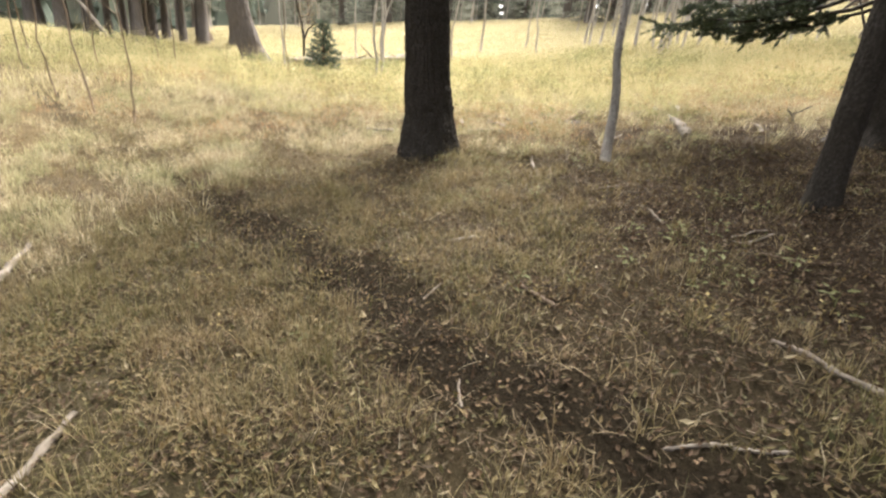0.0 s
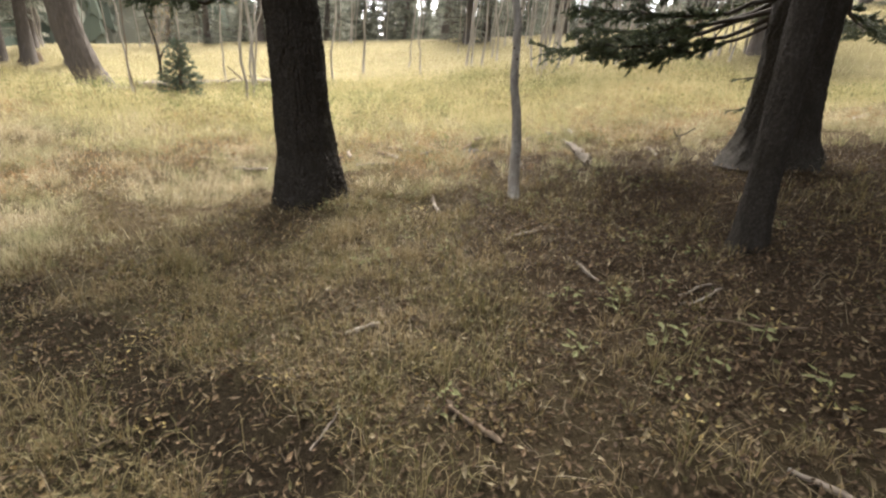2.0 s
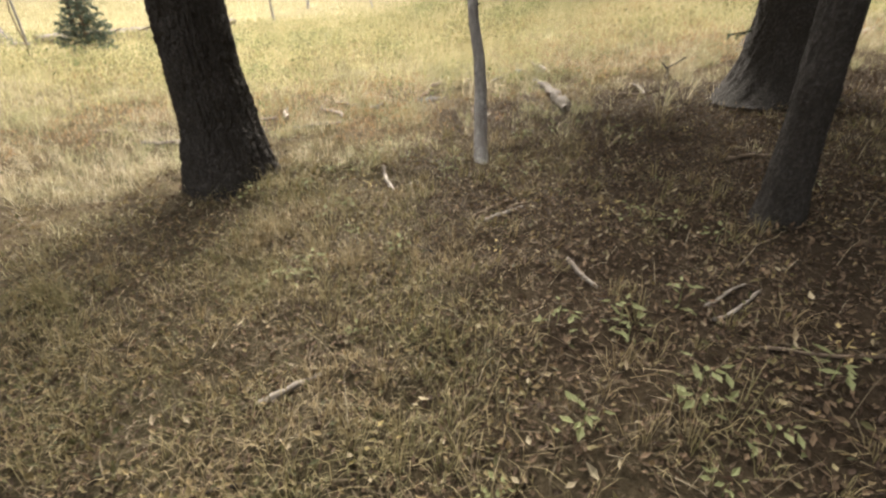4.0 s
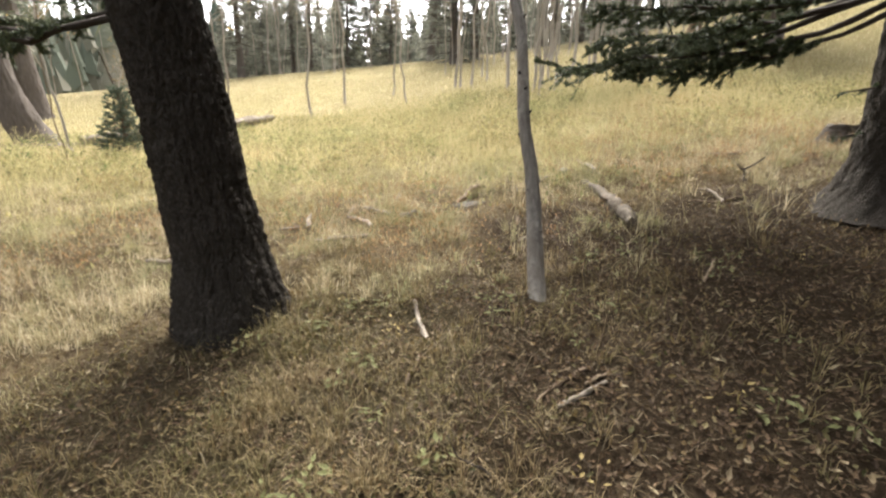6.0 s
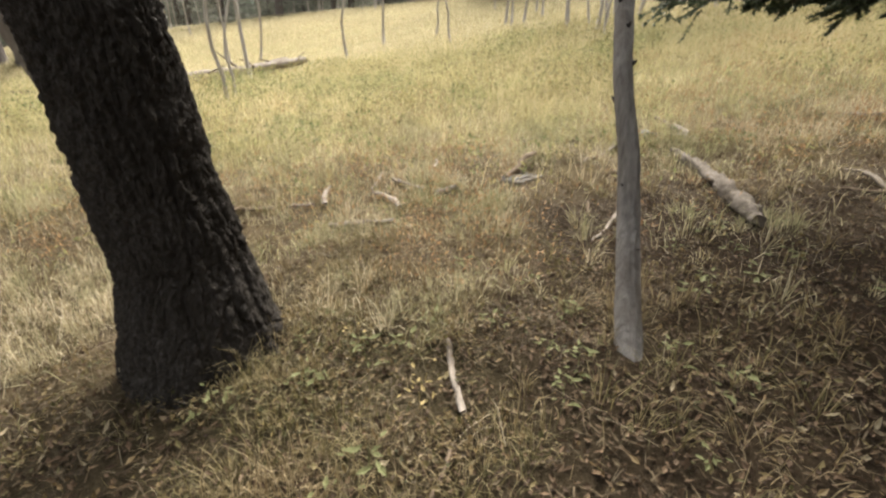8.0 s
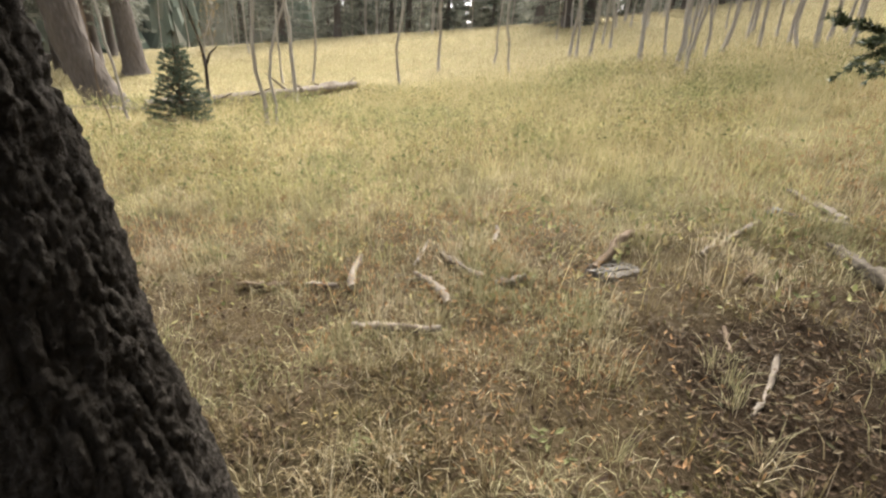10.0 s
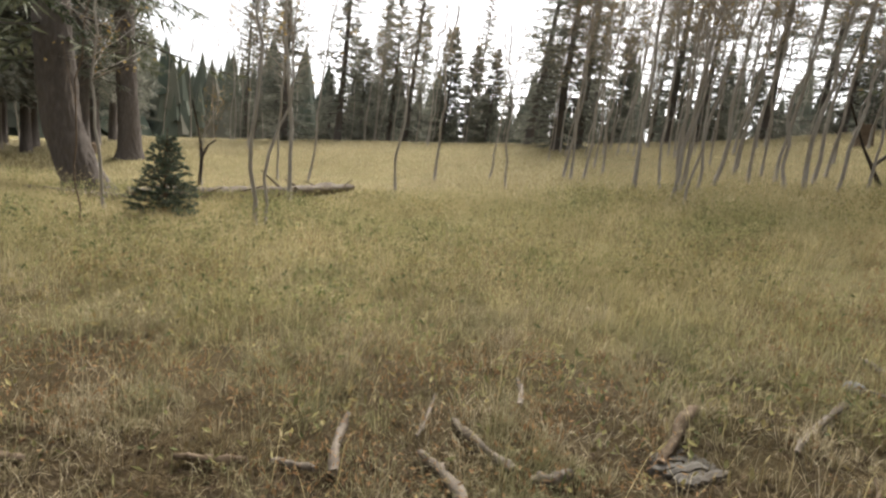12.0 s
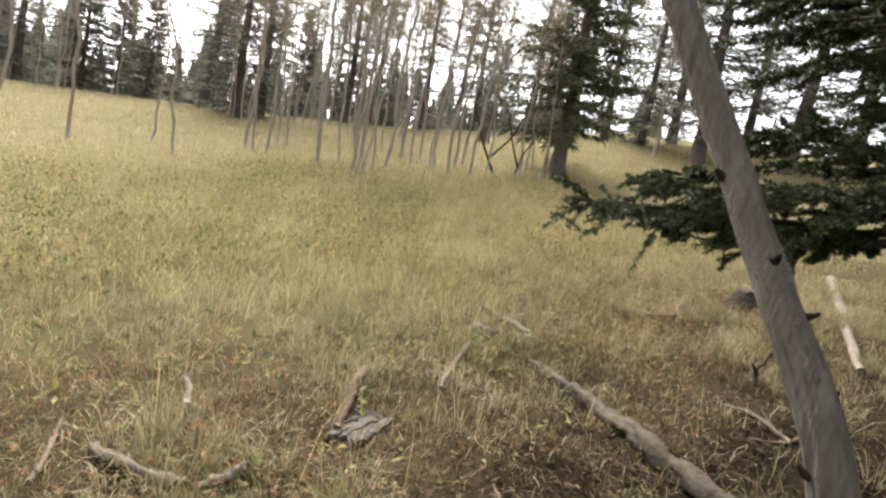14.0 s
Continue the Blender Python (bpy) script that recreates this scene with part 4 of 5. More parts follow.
# the young spruce on the meadow
def spruce_sapling():
    x, y = -4.02, 13.45
    e = root("spruce_sapling", stand(x, y, 0.03), "small bushy green spruce standing in meadow grass", "tree")
    pts = np.stack([np.zeros(8), np.zeros(8), np.linspace(0, 1.48, 8)], 1)
    part("trunk", Geo().tube(pts, np.linspace(0.035, 0.004, 8), 7, 0.1), MAT_BROWNWOOD, e)
    wood, leaf = Geo(), Geo()
    r = np.random.default_rng(6)
    for i in range(70):
        h = 0.03 + 0.95 * (i / 70) ** 1.1
        z = 0.06 + 1.3 * h
        az = i * 2.4 + r.normal(0, 0.3)
        L = 0.43 * (1 - h) ** 0.8 * (0.75 + 0.4 * r.random()) + 0.06
        d = np.array([math.cos(az), math.sin(az), 0.12 + 0.35 * h])
        fir_branch(wood, leaf, (0, 0, z), np.array([0, 0, z]) + d * L, 0.007, 600 + i, bare=0.12, twigs=max(4, int(13 * L / 0.6)), reach=0.22 * L / 0.7 + 0.03, sag=0.12, needles=22, size=0.035, width=0.0042)
    part_of_two("crown", (wood, MAT_BROWNWOOD), (leaf, MAT_SPRUCE), e)


spruce_sapling()


# ---- fallen wood ----
def log(name, a, b, r0, r1, label, material, category="log", group="", seed=1.0, sides=14, lift=0.55, sag=0.0, stubs=0, wobble=0.3, k=16):
    """A fallen log or stick from a to b, lying on the ground, with broken ends and branch stubs."""
    r = np.random.default_rng(int(seed * 10))
    s = np.linspace(0, 1, k)
    x, y = a[0] + (b[0] - a[0]) * s, a[1] + (b[1] - a[1]) * s
    ln = math.hypot(b[0] - a[0], b[1] - a[1])
    nx, ny = -(b[1] - a[1]) / ln, (b[0] - a[0]) / ln
    w = sag * np.sin(np.pi * s) + 0.02 * ln * (vnoise(s * 4 + seed, 3.0) - 0.5)
    x, y = x + nx * w, y + ny * w
    rad = r0 + (r1 - r0) * s
    z = ground_z(x, y) + rad * lift
    if k >= 16:
        z = np.convolve(np.pad(z, 2, "edge"), np.ones(5) / 5, "valid")
    if len(a) > 2:
        z = z + a[2] + (b[2] - a[2]) * s
    rad = rad * np.where((s < 0.04) | (s > 0.96), 0.72, 1.0)
    o = np.array([x[0], y[0], z[0]])
    pts = np.stack([x, y, z], 1) - o
    e = root(name, o, label, category, group)
    part("stem", Geo().tube(pts, rad, sides, wobble, seed), material, e)
    for i in range(stubs):
        t = int(1 + (k - 3) * r.random())
        d = np.array([nx * r.choice([-1, 1]), ny * r.choice([-1, 1]), 0.9 * r.random() + 0.2])
        L = (3 + 4 * r.random()) * rad[t]
        part("stub", Geo().tube([pts[t], pts[t] + d * L * 0.6, pts[t] + d * L], [rad[t] * 0.28, rad[t] * 0.18, rad[t] * 0.08], 6, 0.2, seed + i), material, e)
    return e


log("fallen_log", (-5.5, 14.8), (-2.35, 19.0), 0.14, 0.16, "long grey fallen log lying in the meadow grass", MAT_DEADWOOD, seed=2.0, lift=1.5, stubs=5, k=30)
log("fallen_log", (-3.15, 17.5), (-2.05, 19.25), 0.11, 0.09, "split grey log half propped on another log", MAT_DEADWOOD, seed=2.6, lift=2.6, stubs=2)
log("fallen_log", (-7.5, 14.8), (-5.5, 14.9), 0.06, 0.09, "thin grey end of a fallen trunk in grass", MAT_DEADWOOD, seed=2.3, lift=0.8, stubs=3)
log("fallen_log", (5.45, 6.58, 0.0), (9.2, 7.75, -0.1), 0.032, 0.07, "pale barkless log behind the big fir", MAT_DEADWOOD, seed=3.0, lift=0.9, stubs=1, k=24)
log("fallen_log", (3.32, 8.12), (2.98, 6.45), 0.04, 0.062, "weathered log with flaking bark in brown litter", MAT_FLAKY, seed=4.0, lift=0.9, stubs=0, k=40, sag=0.05, wobble=0.6, sides=18)
log("leaning_pole", (-12.0, 16.3, 0.0), (-14.5, 17.2, 2.2), 0.06, 0.05, "dead pale pole leaning among dark trunks", MAT_DEADWOOD, seed=5.0)
STICKS = ((1.74, 2.11, 1.94, 1.62, 0.014, "pale"), (1.04, 1.47, 1.26, 1.46, 0.008, "pale"), (1.26, 1.45, 1.45, 1.45, 0.007, "pale"), (-1.37, 1.62, -1.34, 1.05, 0.019, "pale"), (-3.03, 3.18, -2.82, 2.68, 0.026, "pale"),
          (0.29, 1.87, 0.31, 1.70, 0.007, "pale"), (0.15, 2.81, 0.04, 2.62, 0.007, "pale"), (0.62, 2.73, 0.80, 2.47, 0.014, "brown"), (0.97, 5.83, 0.99, 5.40, 0.018, "pale"), (0.93, 5.26, 0.81, 5.00, 0.011, "brown"),
          (1.83, 4.68, 1.66, 4.64, 0.011, "brown"), (1.77, 4.63, 1.47, 4.52, 0.013, "pale"), (0.41, 3.52, 0.15, 3.42, 0.014, "pale"), (1.72, 3.88, 1.76, 3.62, 0.014, "pale"), (2.37, 3.29, 2.07, 3.22, 0.009, "pale"), (2.36, 3.36, 2.1, 3.30, 0.008, "pale"),
          (0.02, 8.52, 0.05, 7.95, 0.030, "pale"), (0.47, 8.12, 0.72, 7.70, 0.030, "pale"), (0.65, 8.40, 0.94, 7.96, 0.026, "pale"), (0.14, 7.52, 0.68, 7.41, 0.026, "pale"), (1.12, 8.95, 1.07, 8.56, 0.022, "pale"), (1.03, 7.93, 1.24, 7.95, 0.030, "pale"),
          (1.72, 8.02, 2.10, 8.44, 0.036, "brown"), (2.44, 8.07, 3.10, 8.54, 0.022, "pale"), (3.34, 8.74, 3.72, 8.22, 0.02, "pale"), (3.58, 9.02, 3.62, 8.40, 0.030, "pale"), (-1.42, 7.46, -0.96, 7.23, 0.03, "pale"), (-2.10, 8.02, -1.50, 7.98, 0.022, "brown"), (2.73, 7.92, 2.52, 7.70, 0.012, "brown"),
          (2.02, 6.68, 2.34, 7.05, 0.014, "pale"), (2.13, 7.08, 2.21, 7.30, 0.013, "brown"), (4.0, 7.0, 3.98, 6.6, 0.016, "pale"), (3.75, 6.75, 4.15, 6.55, 0.012, "brown"), (5.0, 8.45, 5.4, 8.05, 0.016, "pale"), (0.55, 8.75, 0.45, 8.30, 0.014, "pale"),
          (-0.78, 8.02, -0.42, 8.06, 0.024, "brown"), (-0.3, 8.05, -0.05, 7.98, 0.022, "pale"), (2.1, 3.0, 2.5, 2.8, 0.008, "brown"), (-0.3, 3.12, 0.15, 3.06, 0.008, "dark"), (1.4, 4.6, 1.75, 4.75, 0.009, "brown"), (2.8, 5.3, 3.1, 5.6, 0.012, "brown"), (3.3, 4.6, 3.7, 4.4, 0.014, "brown"))
LOOKS = {"pale": (MAT_DEADWOOD, "pale weathered stick lying in dry grass"), "brown": (MAT_BROWNWOOD, "brown fallen stick in leaf litter"), "dark": (MAT_DARKTWIG, "dark fallen twig on trodden soil")}
for i, (x0, y0, x1, y1, r0, kind) in enumerate(STICKS):
    far = math.hypot(x1 - x0, y1 - y0)
    log("fallen_stick", (x0, y0), (x1, y1), r0 * 0.75, r0 * 1.0, LOOKS[kind][1], LOOKS[kind][0], "stick", "fallen sticks", 10.0 + i, 8, 1.9 if y0 > 7.2 else 1.1, 0.05 * far * math.sin(i * 2.3), 0, 0.6, 15)


def slab():
    o = np.array(stand(1.87, 8.04, 0.0))
    e = root("rotten_slab", o, "grey rotten slab of split wood in grass", "wood")
    r = np.random.default_rng(8)
    for i in range(6):
        w = -0.10 + 0.04 * i
        half = 0.24 - 0.02 * abs(i - 3) - 0.05 * r.random()
        k = 9
        s = np.linspace(-1, 1, k)
        cx, cy = s * half * 0.95 - 0.3 * w, s * half * 0.3 + w
        top = 0.018 + 0.014 * r.random() + 0.05 * s * half + 0.008 * r.normal(size=k)
        wd = (0.021 + 0.004 * r.normal(size=k)) * (1 - 0.5 * np.abs(s) ** 6)
        rows = [np.stack([cx - 0.3 * a * wd, cy + a * wd, top + t], 1) for a, t in ((-1, -0.035), (-1, 0.0), (0, 0.006), (1, 0.0), (1, -0.035))]
        v = np.stack(rows, 1).reshape(-1, 3)
        q = [(a * 5 + j, a * 5 + (j + 1) % 5, a * 5 + 5 + (j + 1) % 5, a * 5 + 5 + j) for a in range(k - 1) for j in range(5)]
        f = [(p[0], p[1], p[2]) for p in q] + [(p[0], p[2], p[3]) for p in q] + [(0, 2, 1), (0, 3, 2), (0, 4, 3)] + [(5 * k - 5, 5 * k - 4, 5 * k - 3), (5 * k - 5, 5 * k - 3, 5 * k - 2), (5 * k - 5, 5 * k - 2, 5 * k - 1)]
        g = Geo()
        g.add(v, f)
        part("splinter", g, MAT_GREYWOOD, e, shade=False)


slab()


def stone(x, y, size, seed, label):
    g = Geo()
    th, ph = np.meshgrid(np.linspace(0, 2 * np.pi, 20, endpoint=False), np.linspace(0.05, np.pi - 0.05, 12))
    d = np.stack([np.cos(th) * np.sin(ph), np.sin(th) * np.sin(ph), np.cos(ph)], -1)
    rr = size * (0.7 + 0.7 * vnoise(d[..., 0] * 1.6 + seed, d[..., 1] * 1.6 + 5, d[..., 2] * 1.6 + 5))
    v = (d * rr[..., None] * np.array([1.2, 0.9, 0.7])).reshape(-1, 3)
    i, j = np.meshgrid(np.arange(11) * 20, np.arange(20), indexing="ij")
    j2 = (j + 1) % 20
    f = np.concatenate([np.stack([i + j, i + 20 + j, i + 20 + j2], -1).reshape(-1, 3), np.stack([i + j, i + 20 + j2, i + j2], -1).reshape(-1, 3)])
    g.add(v, f)
    ob = part("stone", g, MAT_STONE)
    ob.location = (x, y, float(ground_z(x, y)) + size * 0.3)
    tagged(ob, label, "stone")


stone(3.34, 8.76, 0.055, 3.0, "small grey stone at the end of a stick")


def stump(x, y, r0, tall, seed, label, material):
    e = root("stump", stand(x, y, 0.06), label, "stump")
    z = np.linspace(0, tall, 24)
    pts = np.stack([0.03 * z, -0.02 * z, z], 1)
    g = bark_trunk(pts, np.linspace(r0 * 1.3, r0, 24), 40, 0.03, seed, 0.3, 4.0)
    v = g.v[0].reshape(24, 40, 3)
    v[-1, :, 2] += 0.25 * tall * (vnoise(np.cos(np.arange(40) * 0.157) * 2 + seed, np.sin(np.arange(40) * 0.157) * 2) - 0.5)
    c = np.array([[pts[-1][0], pts[-1][1], tall * 0.9]])
    j = np.arange(40)
    g.add(c, np.stack([j - 40, (j + 1) % 40 - 40, j * 0], -1))
    part("bole", g, material, e)


stump(6.5, 7.75, 0.17, 0.26, 3.0, "low dark rotten stump in yellowed grass", MAT_DARKTWIG)
stump(-13.5, 24.5, 0.3, 0.5, 5.0, "dark broken stump at the forest edge", MAT_BROWNWOOD)
stump(15.8, 23.5, 0.22, 0.8, 6.0, "rotten brown stump on the upper meadow", MAT_BROWNWOOD)


def forked_twig(x, y, paths, label, r0=0.016):
    e = root("forked_twig", stand(x, y, 0.02), label, "twig", "upright twigs")
    for i, p in enumerate(paths):
        part("stem", Geo().tube(np.array(p), np.linspace(r0, r0 * 0.35, len(p)), 7, 0.3, i + 2.0), MAT_DARKTWIG, e)


forked_twig(4.55, 7.0, (((0, 0, 0), (-0.02, 0.02, 0.14), (0.06, 0.0, 0.18), (0.18, 0.0, 0.26)), ((-0.01, 0.01, 0.10), (-0.07, 0.0, 0.14), (-0.12, 0.02, 0.19))), "dark forked twig sticking up from litter", 0.02)
forked_twig(1.12, 4.25, (((0, 0, 0), (-0.06, 0.03, 0.05), (-0.16, 0.07, 0.09), (-0.2, 0.1, 0.18)), ((-0.06, 0.03, 0.05), (-0.1, -0.03, 0.13))), "thin black twig curved above dry grass", 0.006)
forked_twig(-7.15, 20.7, (((0, 0, 0), (0.02, 0, 0.9), (0.2, 0, 1.3), (0.45, 0, 1.5)), ((0.02, 0, 0.9), (-0.05, 0, 1.5), (-0.35, 0, 2.6))), "dead forked sapling with broken tips", 0.06)
forked_twig(11.4, 17.6, (((0, 0, 0), (-0.6, 0.1, 0.9), (-1.2, 0.1, 1.9)), ((-0.3, 0, 0.5), (0.5, 0, 1.3), (1.1, 0.1, 2.3))), "two crossed dead stems among aspens", 0.05)
forked_twig(12.0, 17.2, (((0, 0, 0), (0.3, 0.1, 0.8), (1.0, 0.1, 1.7)), ((0.1, 0, 0.3), (-0.4, 0, 1.1), (-0.7, 0.1, 2.0))), "two crossed dead stems among aspens", 0.045)


# ---- grass and litter, past counting ----
def scatter(n, box, seed, weight):
    """Places in a box kept by a weight between 0 and 1."""
    r = np.random.default_rng(seed)
    x, y = r.uniform(box[0], box[1], n), r.uniform(box[2], box[3], n)
    w = weight(x, y, *cover(x, y))
    k = r.random(n) < w
    x, y = x[k], y[k]
    return np.stack([x, y, ground_z(x, y) - 0.006], 1), r


def clear_of(x, y):
    """Nothing grows inside the nearest trunks."""
    keep = np.ones(x.shape)
    for cx, cy, cr in ((-0.28, 6.18, 0.34), (4.82, 5.72, 0.42), (2.97, 3.8, 0.12), (4.12, 3.42, 0.14), (1.75, 5.5, 0.06)):
        keep *= np.hypot(x - cx, y - cy) > cr
    return keep


def tuft(x, y, s=2.3, lo=0.35, hi=0.7):
    return smooth(vnoise(x * s + 31, y * s + 47), lo, hi)


def stuff(name, label, category, material, pieces):
    g = Geo()
    for v, f in pieces:
        g.add(v, f)
    tagged(part(name, g, material, shade=False), label, category, kind="stuff")


def tufts(n, box, seed, weight, per, spread, length, width, splay, droop):
    """Bunches of blades that fan out from their middle."""
    c, r = scatter(n, box, seed, weight)
    size = (0.45 + 0.9 * r.random(len(c)) ** 1.5).repeat(per)
    c = c.repeat(per, 0)
    off = r.normal(0, spread, (len(c), 2)) * size[:, None]
    x, y = c[:, 0] + off[:, 0], c[:, 1] + off[:, 1]
    p = np.stack([x, y, ground_z(x, y) - 0.006], 1)
    az = np.arctan2(off[:, 1], off[:, 0]) + r.normal(0, 0.7, len(c))
    out = np.hypot(off[:, 0], off[:, 1]) / (spread * size)
    v, f, tips = blades(p, length * size * (0.5 + 0.7 * r.random(len(c))), width, np.minimum(splay * (0.35 + out), 1.5), seed + 1, droop, az)
    return v, f


# short mixed grass by the path
p, r = scatter(150000, (-4.6, 5.2, 0.7, 8.6), 21, lambda x, y, tr, du, st, me: (0.16 + 0.84 * tuft(x, y, 2.9, 0.42, 0.7)) * (1 - 0.95 * tr) * (1 - 0.94 * du) * (1 - 0.85 * st) * clear_of(x, y))
v, f, _ = blades(p, (0.05 + 0.14 * r.random(len(p)) ** 1.5) * (0.5 + 0.75 * tuft(p[:, 0], p[:, 1], 2.9, 0.40, 0.75)), 0.0042, 1.4, 22, 1.2)
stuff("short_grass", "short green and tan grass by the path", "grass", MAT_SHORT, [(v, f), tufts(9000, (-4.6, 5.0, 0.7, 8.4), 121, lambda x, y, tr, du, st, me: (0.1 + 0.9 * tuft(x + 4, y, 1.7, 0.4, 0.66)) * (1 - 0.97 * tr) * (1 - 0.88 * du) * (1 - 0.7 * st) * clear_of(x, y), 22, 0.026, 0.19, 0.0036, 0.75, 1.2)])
# long dry stalks fallen over, and larger leaves blown in among the grass
p, r = scatter(9000, (-4.2, 5.6, 0.7, 9.6), 123, lambda x, y, tr, du, st, me: (0.28 - 0.1 * du + 0.5 * st) * (1 - 0.7 * tr) * clear_of(x, y))
p[:, 2] += 0.012
v, f, _ = blades(p, 0.07 + 0.2 * r.random(len(p)) ** 1.5, 0.0032, 1.5, 124, 0.7)
stuff("dry_stalks", "pale dry stalks fallen over the litter", "grass", MAT_STALK, [(v, f)])
p, r = scatter(9000, (-4.0, 5.6, 0.7, 8.6), 125, lambda x, y, tr, du, st, me: (0.35 + 0.5 * du) * (1 - 0.5 * st) * (1 - 0.1 * tr) * clear_of(x, y))
p[:, 2] += 0.02 + 0.03 * r.random(len(p))
stuff("large_leaves", "curled tan and yellowish leaves on the ground", "litter", MAT_BIGLEAF, [flakes(p, 0.03 + 0.045 * r.random(len(p)) ** 1.5, 0.012 + 0.016 * r.random(len(p)), 126, 0.5, 0.5)])
# rusty withered plants in drifts
p, r = scatter(88000, (-6.5, 7.5, 6.2, 12.5), 127, lambda x, y, tr, du, st, me: np.clip(st + 0.4 * me, 0, 1) * (1 - 0.9 * du) * tuft(x + 2, y + 7, 0.95, 0.44, 0.6) * (0.1 + 0.9 * tuft(x, y + 3, 4.5, 0.35, 0.65)) * clear_of(x, y))
p[:, 2] += 0.03 + 0.2 * r.random(len(p)) ** 1.3
stuff("rusty_plants", "drifts of rust-brown withered plants", "plants", MAT_RUST, [flakes(p, 0.02 + 0.035 * r.random(len(p)), 0.006 + 0.009 * r.random(len(p)), 128, 0.8, 0.4, 0.4)])
# matted thatch and needles on the ground
p, r = scatter(190000, (-4.6, 6.5, 0.6, 9.4), 23, lambda x, y, tr, du, st, me: (0.32 - 0.2 * du + 0.3 * st) * (0.35 + 0.65 * tuft(x + 9, y, 3.7, 0.38, 0.62)) * (1 - 0.85 * tr) * clear_of(x, y))
p[:, 2] += 0.012 + 0.02 * r.random(len(p))
v, f, _ = blades(p, 0.05 + 0.11 * r.random(len(p)), 0.0055, 0.25, 24, 0.3)
c = p.repeat(5, 0)
q = v - c
v = c + np.stack([q[:, 2], q[:, 0] * 0.5 + q[:, 1], q[:, 0] * 0.35], 1)
turn = r.random(len(p)).repeat(5) * 2 * np.pi
w = v - c
v = c + np.stack([w[:, 0] * np.cos(turn) - w[:, 1] * np.sin(turn), w[:, 0] * np.sin(turn) + w[:, 1] * np.cos(turn), w[:, 2]], 1)
stuff("dry_thatch", "matted dry grass and needles on the soil", "litter", MAT_THATCH, [(v, f)])
# fallen leaves
p, r = scatter(120000, (-4.2, 6.0, 0.7, 8.2), 25, lambda x, y, tr, du, st, me: (0.55 + 0.4 * du) * (1 - 0.6 * st) * (1 - 0.3 * tr) * clear_of(x, y))
p[:, 2] += 0.015 + 0.02 * r.random(len(p))
stuff("fallen_leaves", "brown and tan fallen leaves on the ground", "litter", MAT_LITTER, [flakes(p, 0.018 + 0.04 * r.random(len(p)) ** 2, 0.009 + 0.015 * r.random(len(p)), 26, 0.6)])
# low leafy plants between the blades
p, r = scatter(150000, (-5.2, 5.2, 0.7, 8.6), 41, lambda x, y, tr, du, st, me: (0.16 + 0.84 * tuft(x, y, 3.4, 0.44, 0.72)) * (1 - 0.93 * tr) * (1 - 0.85 * du) * (1 - 0.6 * st) * clear_of(x, y))
p[:, 2] += 0.012 + 0.07 * r.random(len(p)) ** 1.5
stuff("low_plants", "low olive-green leafy plants covering the ground", "plants", MAT_LOWLEAF, [flakes(p, 0.018 + 0.034 * r.random(len(p)) ** 1.6, 0.011 + 0.014 * r.random(len(p)), 42, 0.55, 0.3, 0.35)])
p, r = scatter(130000, (-10, 11, 7.4, 17), 43, lambda x, y, tr, du, st, me: (0.18 + 0.82 * me) * (0.12 + 0.88 * tuft(x, y, 0.8, 0.4, 0.66)) * (0.2 + 0.8 * tuft(x + 5, y, 3.1, 0.35, 0.65)))
p[:, 2] += (0.06 + 0.3 * r.random(len(p))) * smooth(p[:, 1], 6.5, 10)
stuff("meadow_weeds", "leafy green and tan weeds in the meadow", "plants", MAT_WEED, [flakes(p, 0.04 + 0.05 * r.random(len(p)), 0.016 + 0.016 * r.random(len(p)), 44, 0.7, 0.3, 0.4)])
# clods of trodden soil
p, r = scatter(60000, (-3.2, 2.2, 0.7, 5.0), 45, lambda x, y, tr, du, st, me: 0.85 * tr)
ring = np.array([(1, 0, 0), (0.3, 0.9, 0), (-0.8, 0.6, 0), (-0.8, -0.6, 0), (0.3, -0.9, 0), (0.1, 0.05, 0.8), (0, 0, -0.7)])
v = p[:, None] + ring[None] * (0.005 + 0.017 * r.random((len(p), 1, 1)) ** 2.5) * (0.6 + 0.8 * r.random((len(p), 7, 3)))
j = np.arange(5)
f = np.arange(len(p))[:, None, None] * 7 + np.concatenate([np.stack([j, (j + 1) % 5, j * 0 + 5], 1), np.stack([(j + 1) % 5, j, j * 0 + 6], 1)])[None]
stuff("soil_clods", "dark crumbs and clods of trodden soil", "soil", MAT_CLOD, [(v.reshape(-1, 3), f.reshape(-1, 3))])
# dry straw band
p, r = scatter(150000, (-9, 9, 2.5, 12.5), 27, lambda x, y, tr, du, st, me: st * (0.05 + 0.95 * tuft(x, y, 2.4, 0.42, 0.62)) * (1 - 0.7 * du) * clear_of(x, y))
v, f, _ = blades(p, 0.05 + 0.15 * r.random(len(p)) ** 1.3, 0.0048, 1.35, 28, 0.9)
stuff("dry_grass", "bleached straw-coloured dry grass in tufts", "grass", MAT_STRAW, [(v, f), tufts(14000, (-7, 8, 2.5, 11.5), 131, lambda x, y, tr, du, st, me: st * (0.05 + 0.95 * tuft(x + 8, y, 1.9, 0.44, 0.64)) * (1 - 0.8 * du) * clear_of(x, y), 24, 0.03, 0.24, 0.0036, 0.65, 1.0)])
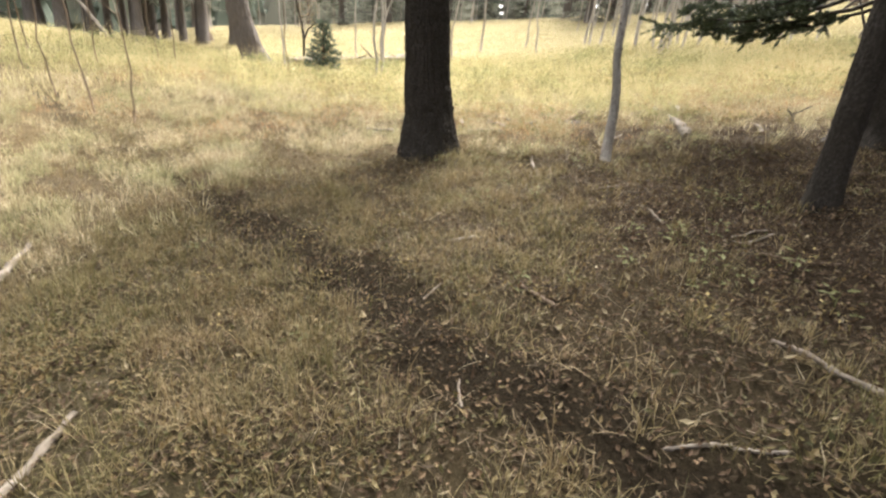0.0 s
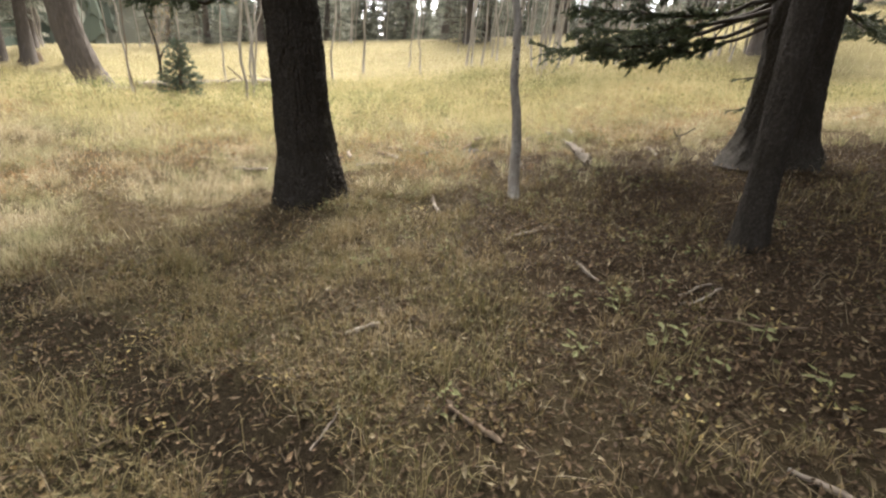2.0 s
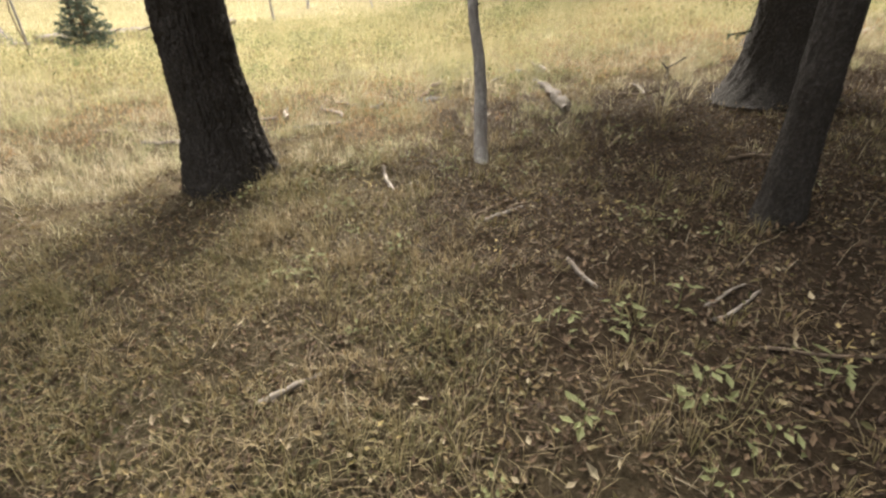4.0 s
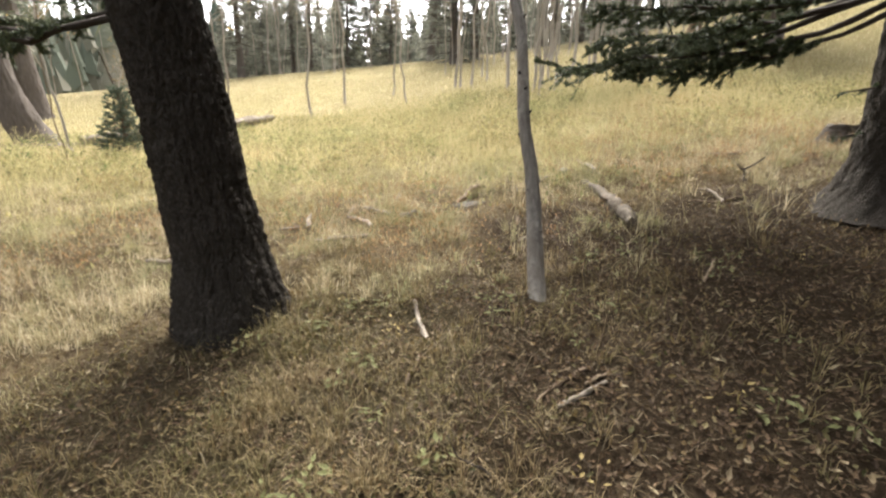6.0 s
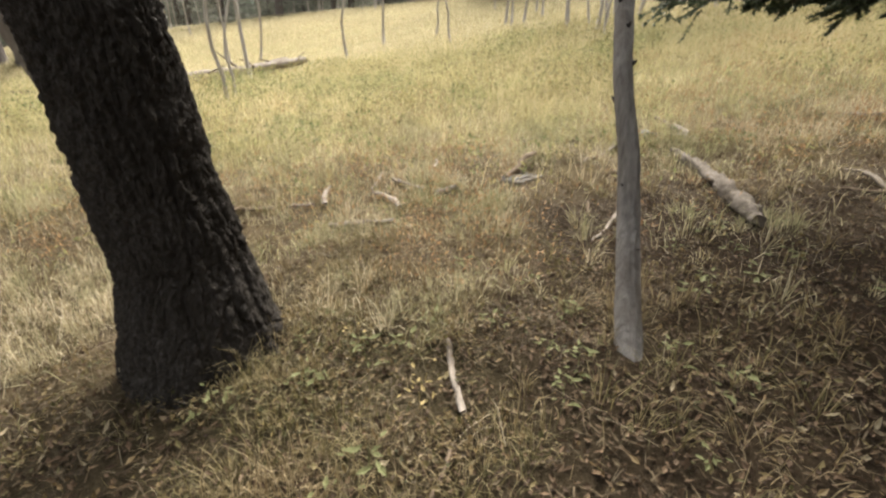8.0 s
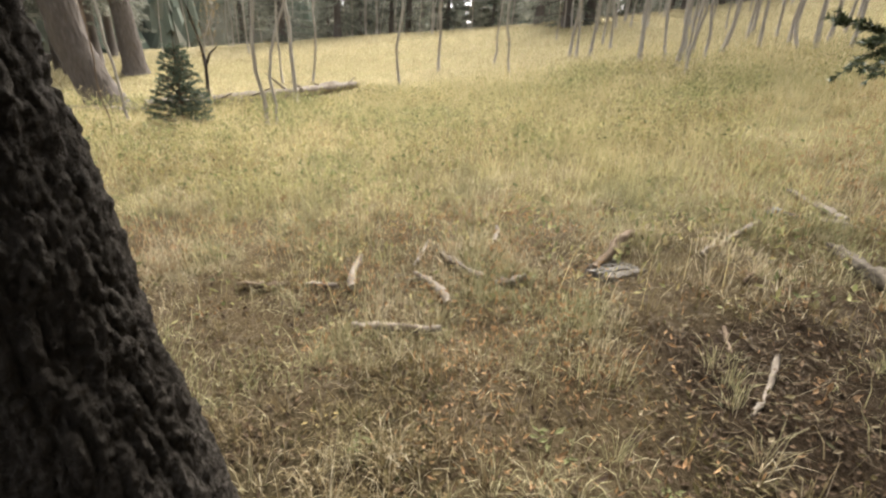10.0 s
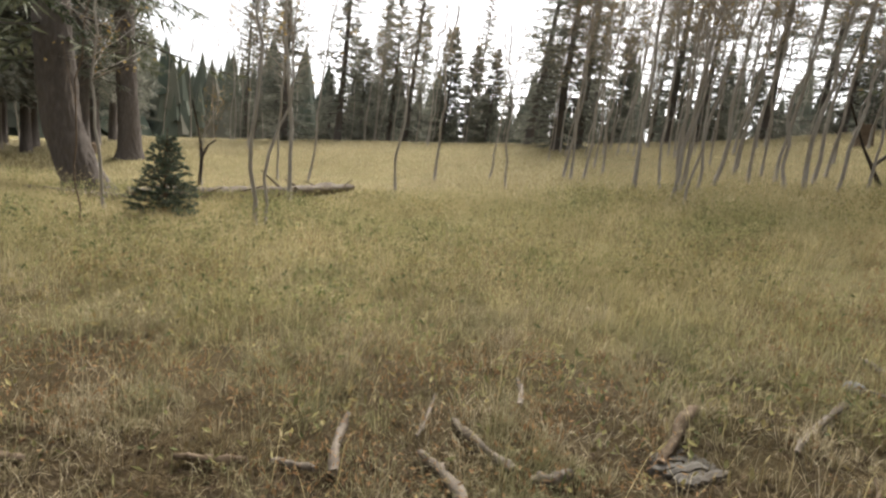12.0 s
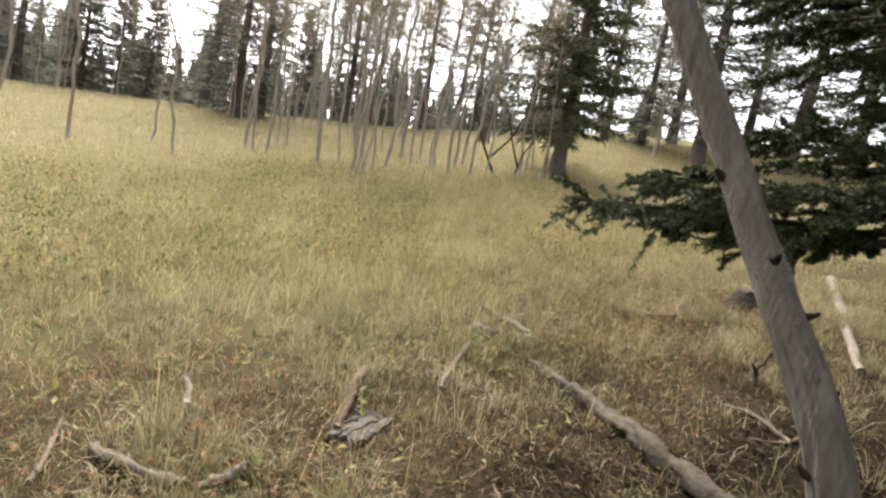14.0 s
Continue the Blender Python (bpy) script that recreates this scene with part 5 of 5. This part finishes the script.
# meadow, near and far
p, r = scatter(230000, (-12, 14, 8.2, 21), 29, lambda x, y, tr, du, st, me: me * (1 - smooth(y + 4 * (vnoise(x * 0.3, y * 0.3) - 0.5), 14, 21)) * (0.35 + 0.65 * tuft(x, y, 1.1, 0.25, 0.7)))
v, f, tips = blades(p, 0.07 + 0.17 * r.random(len(p)), 0.0072, 0.95, 30, 0.7)
p2, r2 = scatter(220000, (-26, 32, 11, 42), 31, lambda x, y, tr, du, st, me: smooth(y + 4 * (vnoise(x * 0.3, y * 0.3) - 0.5), 12, 20) * (0.4 + 0.6 * tuft(x, y, 0.7, 0.25, 0.7)))
v2, f2, tips2 = blades(p2, 0.09 + 0.15 * r2.random(len(p2)), 0.013, 0.75, 32, 0.6)
p3, r3 = scatter(40000, (-20, -6, 5, 17), 33, lambda x, y, tr, du, st, me: np.full(x.shape, 0.9))
v3, f3, _ = blades(p3, 0.1 + 0.18 * r3.random(len(p3)), 0.008, 0.7, 34, 0.7)
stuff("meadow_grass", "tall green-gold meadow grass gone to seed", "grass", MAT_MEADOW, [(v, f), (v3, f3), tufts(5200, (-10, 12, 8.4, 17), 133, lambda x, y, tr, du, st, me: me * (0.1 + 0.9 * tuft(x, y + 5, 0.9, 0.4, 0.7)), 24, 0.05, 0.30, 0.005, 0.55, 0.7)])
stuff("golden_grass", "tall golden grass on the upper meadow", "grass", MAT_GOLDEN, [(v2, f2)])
# seed heads on tall stalks
p, r = scatter(9000, (-12, 12, 7.5, 18), 35, lambda x, y, tr, du, st, me: np.clip(me + 0.25 * st, 0, 1) * tuft(x, y, 0.9, 0.3, 0.7))
v, f, tips = blades(p, 0.35 + 0.25 * r.random(len(p)), 0.0035, 0.4, 36, 0.35)
stuff("seed_stalks", "thin pale seed stalks above the grass", "grass", MAT_SEED, [(v, f), flakes(tips, 0.05, 0.009, 37, 0.4, 0.1, 1.0)])


# small broad-leaved herbs, singly
def herb_kind(name, label, material, leaves, size, tall, seed, at):
    e = root(name, at, label, "plant", name + " patches")
    r = np.random.default_rng(seed)
    shapes = []
    for k in range(3):
        g = Geo()
        v, f = flakes(np.zeros((1, 3)), size, size * (0.36 + 0.08 * k), seed + k, 0.1, 0.3, 0.0)
        a = math.atan2(v[4][1], v[4][0])
        v = v @ np.array([[math.cos(a), -math.sin(a), 0], [math.sin(a), math.cos(a), 0], [0, 0, 1]])
        g.add(v, f)
        me = g.mesh("leaf", False)
        me.materials.append(material)
        shapes.append(me)
    for k in range(leaves):
        az = k * 2.4 + r.normal(0, 0.3)
        out, z = 0.012 + 0.09 * r.random(), tall * r.random() ** 1.4
        leaf = new("leaf", shapes[k % 3])
        leaf.parent = e
        leaf.matrix_basis = Matrix.Translation((out * math.cos(az), out * math.sin(az), z + 0.01)) @ Matrix.Rotation(az + r.normal(0, 0.9), 4, "Z") @ Matrix.Rotation(-0.25 - 0.45 * r.normal(), 4, "Y") @ Matrix.Scale(0.6 + 0.6 * r.random(), 4)
    part("stem", Geo().tube([(0, 0, -0.02), (0.004, 0.002, tall * 0.5), (0, 0.006, tall)], [0.003, 0.0025, 0.0015], 5), material, e)
    return e


HERBS = (("green_herb", "green broad-leaved herb among dry grass", MAT_HERB, 13, 0.055, 0.09, ((1.45, 3.42), (2.02, 3.36), (2.3, 4.2), (2.75, 4.6), (1.95, 5.5), (2.25, 5.85), (2.1, 5.3), (2.6, 5.9), (2.9, 6.1), (-0.1, 5.55), (0.35, 5.7), (0.6, 5.2), (1.3, 2.9), (2.2, 2.4), (3.4, 4.0), (0.9, 4.4), (1.5, 6.3), (0.9, 6.0), (1.2, 5.9), (0.3, 6.2), (-0.6, 2.2), (-1.7, 3.2))),
         ("yellow_herb", "yellowed low herb in leaf litter", MAT_GOLD, 9, 0.036, 0.05, ((-0.15, 3.05), (0.85, 3.75), (2.15, 2.35), (0.6, 3.1), (2.4, 2.9), (0.15, 6.75), (0.5, 6.0), (3.0, 2.6), (-1.0, 3.6), (1.6, 2.4), (2.9, 8.3), (3.3, 8.0), (4.3, 8.1), (4.9, 7.9), (5.4, 7.4))),
         ("rusty_herb", "rust-brown withered herb in straw", MAT_RUST, 12, 0.045, 0.08, ((-0.7, 8.3), (-1.2, 8.6), (-0.4, 8.0), (-1.7, 8.4), (0.1, 7.0), (2.2, 7.6), (2.6, 7.4), (2.9, 7.9), (3.9, 9.2), (4.4, 9.0), (-2.2, 9.0), (0.9, 9.6), (-0.2, 9.3), (2.35, 6.75))))
a = random.Random(77)
MORE = {"green_herb": [(a.uniform(0.0, 3.2), a.uniform(2.4, 6.6)) for _ in range(40)], "yellow_herb": [(a.uniform(-1.5, 4.5), a.uniform(2.2, 9.4)) for _ in range(26)], "rusty_herb": [(a.uniform(-3.0, 4.8), a.uniform(7.2, 10.2)) for _ in range(75)]}
for name, label, material, leaves, size, tall, spots in HERBS:
    spots = list(spots) + [s for s in MORE[name] if math.hypot(s[0] + 0.28, s[1] - 6.18) > 0.5]
    first = herb_kind(name, label, material, leaves, size, tall, 700 + leaves, stand(*spots[0], 0.0))
    for i, s in enumerate(spots[1:]):
        a = random.Random(i + leaves)
        made = copy_thing(first, Matrix.Translation(stand(*s, 0.0)) @ Matrix.Rotation(a.random() * 6.28, 4, "Z"))
        k = a.uniform(0.6, 1.2)
        made.scale = (k, k, k)
